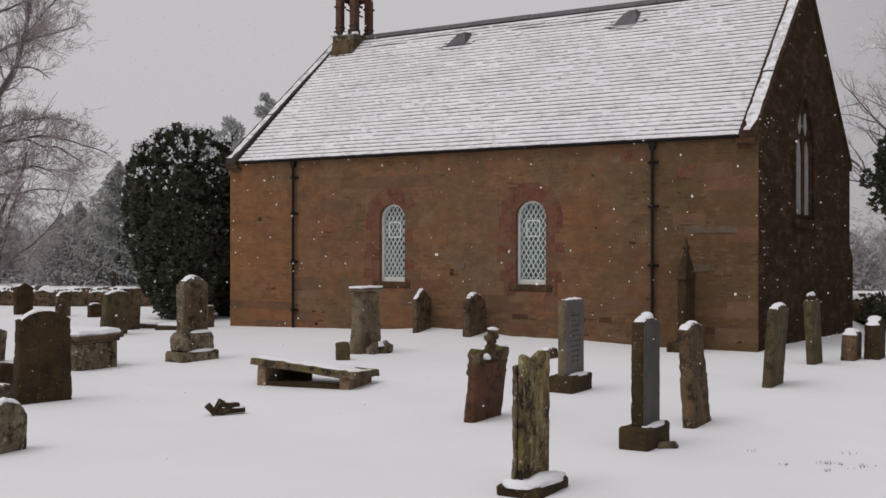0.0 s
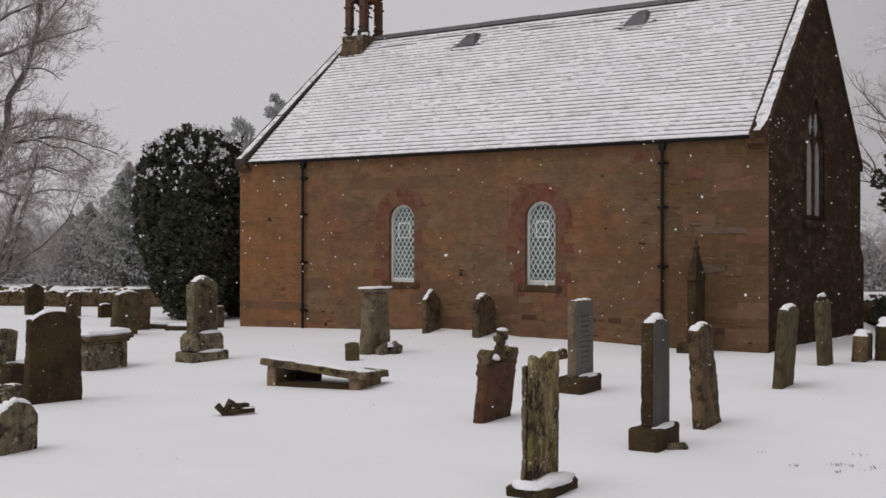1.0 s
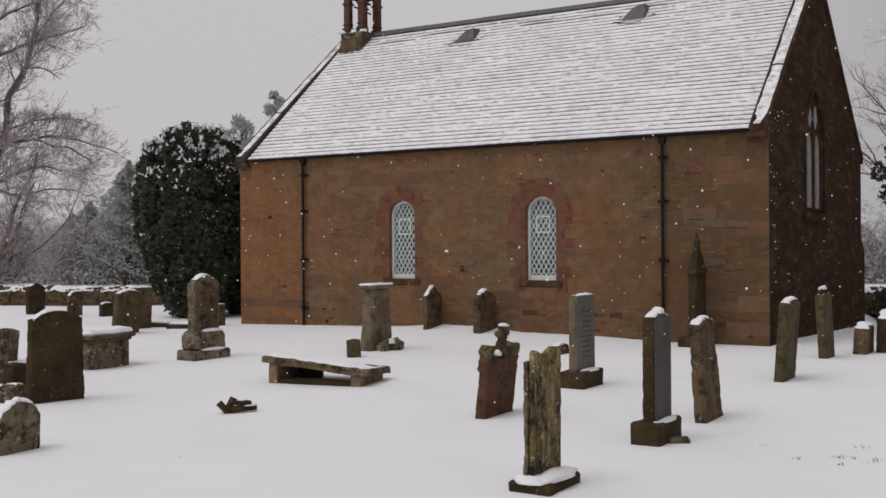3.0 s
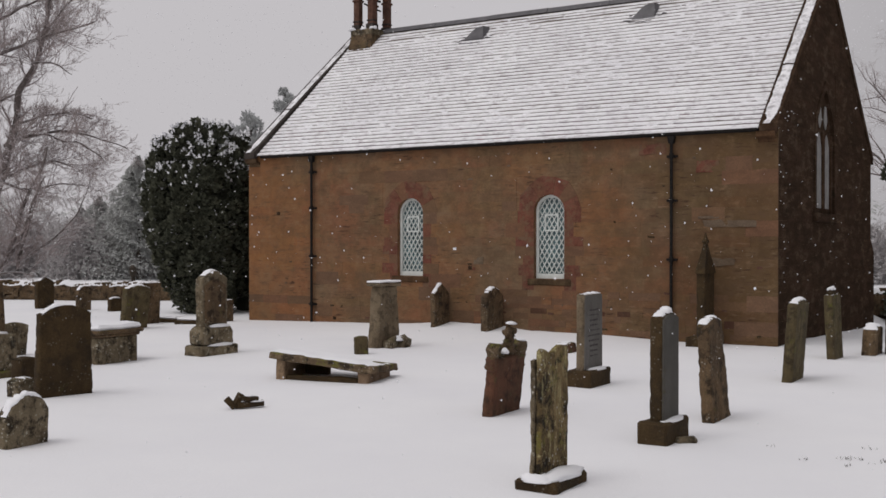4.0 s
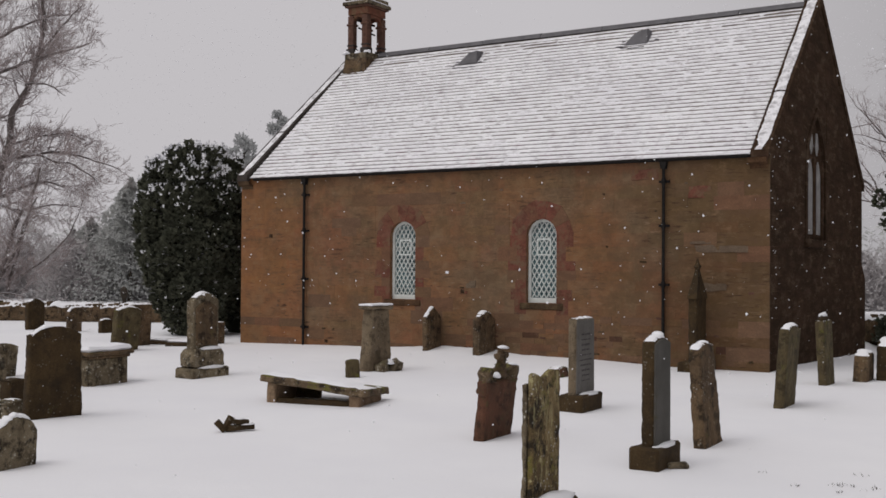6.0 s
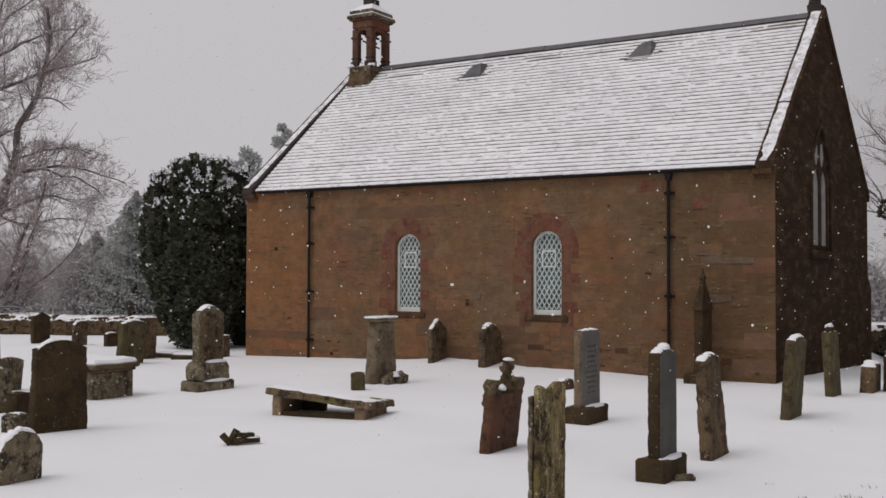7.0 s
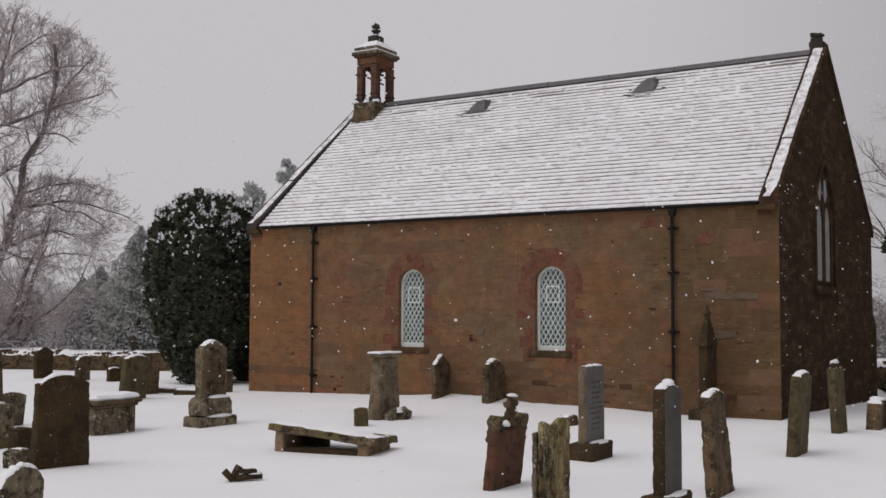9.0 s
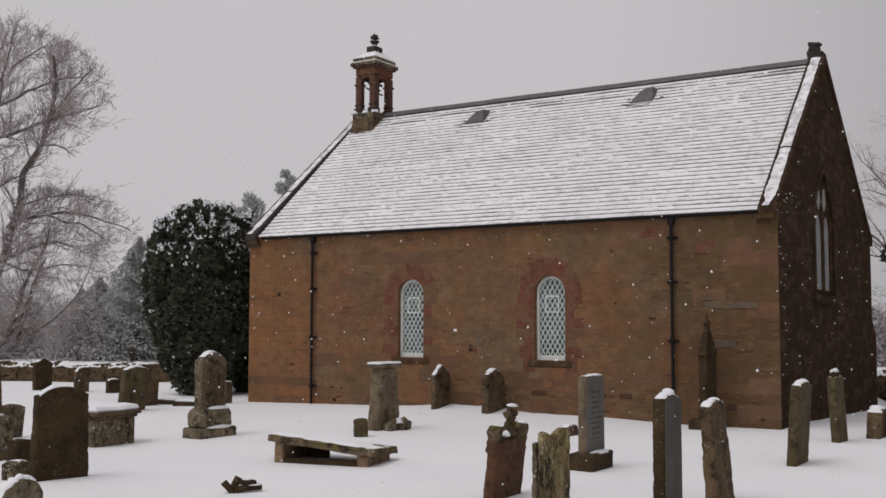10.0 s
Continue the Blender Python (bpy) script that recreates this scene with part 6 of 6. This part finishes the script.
def yew(label, x, y, profile, seed, plumes, sprays, size=0.13, trunk=0.22):
    """Dense dark evergreen of upright plumes. profile: (height, radius) pairs of its outline."""
    tr = thing("yew_tree", pose(x, y, -0.05), label, "yew tree", "dark evergreens")
    r = random.Random(seed)
    zs, rs = [p[0] for p in profile], [p[1] for p in profile]
    z_lo, z_hi = zs[0], zs[-1]
    # added inner mass, its dark colour standing for the shade between the sprays
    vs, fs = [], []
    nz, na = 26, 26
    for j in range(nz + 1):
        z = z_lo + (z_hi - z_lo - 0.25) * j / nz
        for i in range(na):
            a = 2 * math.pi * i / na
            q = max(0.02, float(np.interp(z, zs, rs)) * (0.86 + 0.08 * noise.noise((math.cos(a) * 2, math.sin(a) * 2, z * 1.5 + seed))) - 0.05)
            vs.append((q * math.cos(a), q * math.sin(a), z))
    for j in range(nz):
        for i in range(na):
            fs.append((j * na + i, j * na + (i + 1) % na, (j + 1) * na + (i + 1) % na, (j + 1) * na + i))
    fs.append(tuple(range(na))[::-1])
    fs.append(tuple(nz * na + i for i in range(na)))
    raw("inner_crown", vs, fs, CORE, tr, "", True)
    lv, lf, sv, sf = [], [], [], []

    def pad(c, s):
        b = len(sv)
        for k in range(7):
            u = k * 2 * math.pi / 7
            sv.append(tuple(c + Vector((math.cos(u) * s * r.uniform(0.8, 2.2), math.sin(u) * s * r.uniform(0.8, 2.0), -0.5 * s))))
        sv.append(tuple(c + Vector((0, 0, 0.8 * s))))
        sf.extend((b + k, b + (k + 1) % 7, b + 7) for k in range(7))
    for i in range(plumes):
        f = (i + r.random()) / plumes
        z = z_lo + 0.1 + (z_hi - z_lo - 0.35) * f ** 0.85
        a = i * 2.39996 + r.gauss(0, 0.25)
        q = float(np.interp(z, zs, rs)) * r.uniform(0.74, 1.04)
        c = Vector((q * math.cos(a), q * math.sin(a), z))
        high = (z - z_lo) / (z_hi - z_lo)
        ph, pr = r.uniform(0.35, 0.75) * (1.0 + 0.5 * max(0.0, high - 0.55)), r.uniform(0.09, 0.19)
        axis = Vector((math.cos(a) * 0.35, math.sin(a) * 0.35, 1)).normalized()
        for _ in range(sprays):
            g = r.random()
            w = pr * math.sin(math.pi * min(1.0, 0.18 + 0.82 * g)) ** 0.6 * 1.1
            b_ = r.uniform(0, 2 * math.pi)
            p = c + axis * ph * (g - 0.3) + Vector((math.cos(b_) * w, math.sin(b_) * w, 0))
            out = Vector((math.cos(b_) * 0.7, math.sin(b_) * 0.7, 0.35 + 0.8 * g))
            v2, f2 = leaf_cloud(1, lambda rr: (p, out), size, r, 5, 0.15, 0.2)
            k = len(lv)
            lv += v2
            lf += [tuple(k + q_ for q_ in t) for t in f2]
            clump = max(0.0, 0.25 + 2.4 * noise.noise((p.x * 3.5, p.y * 3.5, p.z * 3.5 + seed)))
            if r.random() < (0.030 + 8.0 * max(0.0, high - 0.60) ** 1.1) * (0.25 + g) * clump:
                tip = p + out * size * 0.85 + Vector((0, 0, 0.025))
                if r.random() < 0.7:
                    pad(tip, r.uniform(0.014, 0.036))
                v2, f2 = leaf_cloud(1, lambda rr: (tip, out), size * 0.5, r, 4, 0.1, 0.7)
                k = len(sv)
                sv += v2
                sf += [tuple(k + q_ for q_ in t) for t in f2]
    raw("crown", lv, lf, YEW, tr, "dense dark green upright sprays")
    ob = raw("snow", sv, sf, SNOW, tr, "small pads of snow on the sprays", True)
    ob["kind"] = "stuff"
    segs = []
    for k in range(5):
        a = k * 1.27 + seed
        p = Vector((0.12 * math.cos(a), 0.12 * math.sin(a), -0.1))
        segs.append((p, trunk, Vector((0.4 * math.cos(a), 0.4 * math.sin(a), zs[0] + 0.9)), trunk * 0.5))
    vs, fs = tubes(segs, lambda q: 8)
    raw("trunk", vs, fs, WOODBARK, tr, "short fluted brown trunk", True)
    return tr


yew("broad dark yew with pads of snow beside the church", -5.72, 25.3,
    [(0.0, 0.5), (0.4, 0.62), (0.8, 0.78), (1.4, 1.0), (2.2, 1.16), (2.9, 1.20), (3.3, 1.10), (3.65, 0.90), (3.9, 0.62), (4.12, 0.32), (4.32, 0.06)], 3, 360, 62)
yew("narrow dark yew against the church corner", -4.75, 26.4, [(0.0, 0.5), (1.5, 0.8), (2.8, 0.8), (3.3, 0.55), (3.75, 0.12)], 8, 110, 55)
# only its left edge stands in view; unseen bulk enlarged to shade the gable
yew("dark snow-flecked evergreen beyond the gable", 14.0, 26.6,
    [(1.9, 0.6), (2.1, 1.7), (2.8, 2.4), (3.6, 2.4), (4.4, 2.0), (5.2, 1.3), (5.8, 0.4)], 11, 420, 45, trunk=0.3)


yew("low dark clipped bush heaped with snow", 11.2, 24.9, [(-0.2, 0.35), (0.0, 0.6), (0.15, 0.62), (0.3, 0.45), (0.42, 0.1)], 17, 40, 45, size=0.09, trunk=0.05)
stump = thing("dead_stump", pose(-9.25, 31.6, 0), "dark rounded dead stump behind the boundary wall", "tree stump")
vs, fs = tubes([(Vector((0, 0, -0.1)), 0.07, Vector((0.01, 0, 0.6)), 0.06), (Vector((0.01, 0, 0.6)), 0.06, Vector((0, 0, 0.74)), 0.11), (Vector((0, 0, 0.74)), 0.11, Vector((-0.01, 0, 0.92)), 0.10), (Vector((-0.01, 0, 0.92)), 0.10, Vector((-0.01, 0, 0.99)), 0.03)], lambda q: 9)
raw("stem", vs, fs, WOODBARK, stump, "", True)


def conifer(label, x, y, height, spread, seed, dense=400, layers=22, needles=None):
    tr = thing("conifer", pose(x, y, -0.05), label, "conifer", "hazy conifers in the distance")
    r = random.Random(seed)
    vs, fs = tubes([(Vector((0, 0, 0)), 0.02 * height, Vector((0, 0, height * 0.97)), 0.02)], lambda q: 7)
    raw("trunk", vs, fs, WOODBARK, tr, "", True)

    def place(rr):
        f = rr.random() ** 0.75
        f = round(f * layers) / layers + rr.gauss(0, 0.012)
        a = rr.uniform(0, 2 * math.pi)
        lobe = 0.72 + 0.28 * math.sin(a * 5 + f * 37 + seed) + 0.25 * noise.noise((a, f * 9, seed))
        q = spread * max(0.0, 1 - f) ** 0.75 * lobe * math.sqrt(rr.uniform(0.1, 1))
        z = height * (0.06 + 0.94 * f) - q * 0.22
        return Vector((q * math.cos(a), q * math.sin(a), z)), Vector((math.cos(a), math.sin(a), -0.05)) * 1.2
    vs, fs = leaf_cloud(int(dense * height * (4.2 if needles is None else 3.0)), place, 0.10, r, 5, 0.25, 0.1)
    raw("crown", vs, fs, needles or FIR, tr, "drooping hazy snow-dusted boughs")
    return tr


conifer("hazy grey snow-dusted conifer beyond the wall", -13.5, 47.0, 5.4, 3.3, 1, 520)
conifer("broad hazy snow-dusted conifer beyond the wall", -15.9, 49.0, 3.7, 3.0, 2, 520)
conifer("hazy snow-dusted conifer behind the yew", -11.2, 49.0, 5.0, 2.2, 5)



def tufted_pine(label, x, y, height, half, seed):
    """An old pine: a bare stem with rounded tufts of hazy frosted needles, uneven in outline."""
    tr = thing("pine", pose(x, y, -0.05), label, "pine tree", "frosted pines behind the church")
    r = random.Random(seed)
    segs = [(Vector((0, 0, 0)), 0.16, Vector((0.05, 0, height * 0.6)), 0.11), (Vector((0.05, 0, height * 0.6)), 0.11, Vector((0, 0, height * 0.97)), 0.03)]
    tufts = []
    for k in range(15):
        f = 0.42 + 0.56 * k / 14
        w = half * (1.0 - 0.62 * max(0.0, f - 0.6) / 0.4) * r.uniform(0.35, 1.0)
        a = k * 2.4 + r.uniform(-0.4, 0.4)
        c = Vector((w * math.cos(a), w * math.sin(a), height * f))
        segs.append((Vector((0, 0, height * f - 0.35)), 0.035, c, 0.015))
        tufts.append((c, r.uniform(0.22, 0.42) * (0.6 + half * 0.6)))
    vs, fs = tubes(segs, lambda q: 6)
    raw("trunk", vs, fs, WOODBARK, tr, "", True)

    def place(rr):
        c, s = tufts[rr.randrange(len(tufts))]
        o = Vector((rr.gauss(0, 1), rr.gauss(0, 1), rr.gauss(0, 0.8))).normalized()
        return c + o * s * rr.uniform(0.2, 1.0), Vector((o.x, o.y, o.z + 0.7))
    vs, fs = leaf_cloud(2600, place, 0.13, r, 5, 0.0, 0.4)
    raw("crown", vs, fs, PINE, tr, "tufts of hazy frosted needles")
    return tr


tufted_pine("tall hazy frosted pine rising behind the church", -9.06, 50.0, 7.7, 0.95, 3)
tufted_pine("slender hazy frosted pine rising behind the church", -7.88, 53.0, 9.4, 0.5, 4)

def scrub(label, x, y, w, h, seed):
    """A rounded frosted thicket of thin stems, its colour paled for haze."""
    sc = thing("thicket", pose(x, y, -0.05), label, "thicket", "frosted thickets in the distance")
    r = random.Random(seed)
    segs = []
    for _ in range(38):
        p = Vector((r.uniform(-w, w) * 0.6, r.uniform(-1, 1), 0))
        d = Vector((r.gauss(0, 0.35), r.gauss(0, 0.3), 1)).normalized()
        l = h * r.uniform(0.5, 1.0)
        rad = 0.025
        for k in range(6):
            d = (d + Vector((r.gauss(0, 0.16), r.gauss(0, 0.16), r.gauss(0, 0.05)))).normalized()
            q = p + d * l / 6
            segs.append((p, rad, q, rad * 0.8))
            for _k in range(4):
                e = (d + Vector((r.gauss(0, 0.7), r.gauss(0, 0.7), r.gauss(0, 0.4)))).normalized()
                s = q + e * l * r.uniform(0.08, 0.2)
                segs.append((q, rad * 0.5, s, 0.008))
                for _j in range(3):
                    segs.append((s, 0.010, s + (e + Vector((r.gauss(0, 0.6), r.gauss(0, 0.6), r.gauss(0, 0.4)))).normalized() * l * 0.1, 0.006))
            p, rad = q, rad * 0.8
    vs, fs = tubes(segs, lambda q: 3)
    raw("stemwork", vs, fs, HEDGE, sc, "hazy frosted grey-brown stems")["kind"] = "stuff"

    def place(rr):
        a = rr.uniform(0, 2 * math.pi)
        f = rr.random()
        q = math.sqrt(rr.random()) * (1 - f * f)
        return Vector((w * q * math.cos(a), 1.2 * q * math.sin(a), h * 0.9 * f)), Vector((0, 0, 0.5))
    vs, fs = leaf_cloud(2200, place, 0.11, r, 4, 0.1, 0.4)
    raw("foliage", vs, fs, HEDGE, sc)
    return sc


for i in range(13):
    scrub("hazy frosted thicket beyond the boundary wall", -27.0 + i * 1.55, 50.0 + (i * 37 % 7) - 3, 1.7, 2.9 + 0.5 * ((i * 53) % 5) / 2, 40 + i)
for i in range(9):
    scrub("hazy frosted thicket beyond the gable end", 17.0 + i * 1.8, 44.0 + (i * 29 % 6) - 2, 1.8, 2.6 + 0.5 * ((i * 31) % 5) / 2, 70 + i)


def far_wood():
    """Distant snowy woodland, hazy in its colour, closing the view all round."""
    r = random.Random(77)
    vs, fs = [], []
    for i in range(420):
        a = 2 * math.pi * i / 420 + r.uniform(-0.006, 0.006)
        dist = r.uniform(110, 150)
        c = Vector((dist * math.sin(a), dist * math.cos(a), 0))
        h, w = r.uniform(5, 10), r.uniform(2.0, 3.6)
        for _ in range(60):
            f = r.random()
            b = r.uniform(0, 2 * math.pi)
            q = w * (1 - f) ** 0.7 * math.sqrt(r.random())
            p = c + Vector((q * math.cos(b), q * math.sin(b), h * f))
            s = r.uniform(0.5, 1.1)
            o = Vector((math.cos(b), math.sin(b), 0))
            t = Vector((-math.sin(b), math.cos(b), 0))
            k = len(vs)
            vs += [tuple(p), tuple(p + o * s * 0.6 + t * s * 0.4 - Vector((0, 0, s * 0.3))), tuple(p + o * s - Vector((0, 0, s * 0.5))), tuple(p + o * s * 0.6 - t * s * 0.4 - Vector((0, 0, s * 0.3)))]
            fs.append((k, k + 1, k + 2, k + 3))
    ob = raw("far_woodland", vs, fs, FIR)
    tagged(ob, "distant hazy grey woodland dusted with snow", "woodland", kind="stuff")


far_wood()


# ================= small things on the snow and in the air =================
def grass_tufts():
    r = random.Random(5)
    vs, fs = [], []
    for cx, cy, n, wide in ((3.16, 8.24, 16, 0.05), (2.80, 8.20, 8, 0.025), (3.48, 8.62, 7, 0.03), (3.06, 7.98, 8, 0.025), (3.40, 8.10, 12, 0.07), (3.26, 8.20, 8, 0.03), (2.72, 8.75, 4, 0.02)):
        for _b in range(n):
            x, y = cx + r.gauss(0, wide), cy + r.gauss(0, wide * 0.7)
            b = len(vs)
            d = Vector((r.gauss(0, 1), r.gauss(0, 1), 0.3)).normalized() * r.uniform(0.012, 0.03)
            s = Vector((-d.y, d.x, 0)).normalized() * 0.004
            p = Vector((x, y, ground_height(x, y) + 0.004))
            vs += [tuple(p - s), tuple(p + s), tuple(p + d + Vector((0, 0, 0.012)))]
            fs.append((b, b + 1, b + 2))
    tagged(raw("grass_blades", vs, fs, WOODBARK), "sparse dark grass tips poking through snow", "grass", kind="stuff")


grass_tufts()


def snowfall():
    """Flakes hanging in the air: sparse near the eye, many far off."""
    r = random.Random(12)
    vs, fs = [], []
    def flake(c, s):
        b = len(vs)
        q = Euler((r.uniform(0, 6), r.uniform(0, 6), r.uniform(0, 6))).to_matrix()
        for v in ((1, 0, 0), (-0.9, 0.15, 0), (0, 0.9, 0.1), (0.1, -1, 0), (0, 0, 0.8), (0, 0.1, -0.8)):
            vs.append(tuple(c + q @ Vector(v) * s * r.uniform(0.5, 1.5)))
        for f in ((0, 2, 4), (2, 1, 4), (1, 3, 4), (3, 0, 4), (2, 0, 5), (1, 2, 5), (3, 1, 5), (0, 3, 5)):
            fs.append(tuple(b + k for k in f))
    for n, y0, y1, s in ((120, 3.0, 8.0, 0.0050), (800, 8.0, 17.0, 0.0085), (1100, 17.0, 30.0, 0.0115), (24000, 30.0, 46.0, 0.012)):
        for _ in range(n):
            y = r.uniform(y0, y1)
            c = Vector((r.uniform(-0.5, 0.5) * y, y, r.uniform(0.15, 1.7 + 0.36 * y)))
            if y > 30 and -3 < c.x < 9 and r.random() < 0.8:
                continue
            flake(c, s * (0.45 + 1.15 * r.random() ** 2))
    ob = raw("falling_snow", vs, fs, SNOW)
    tagged(ob, "white snowflakes falling through the air", "snowflakes", kind="stuff")


snowfall()
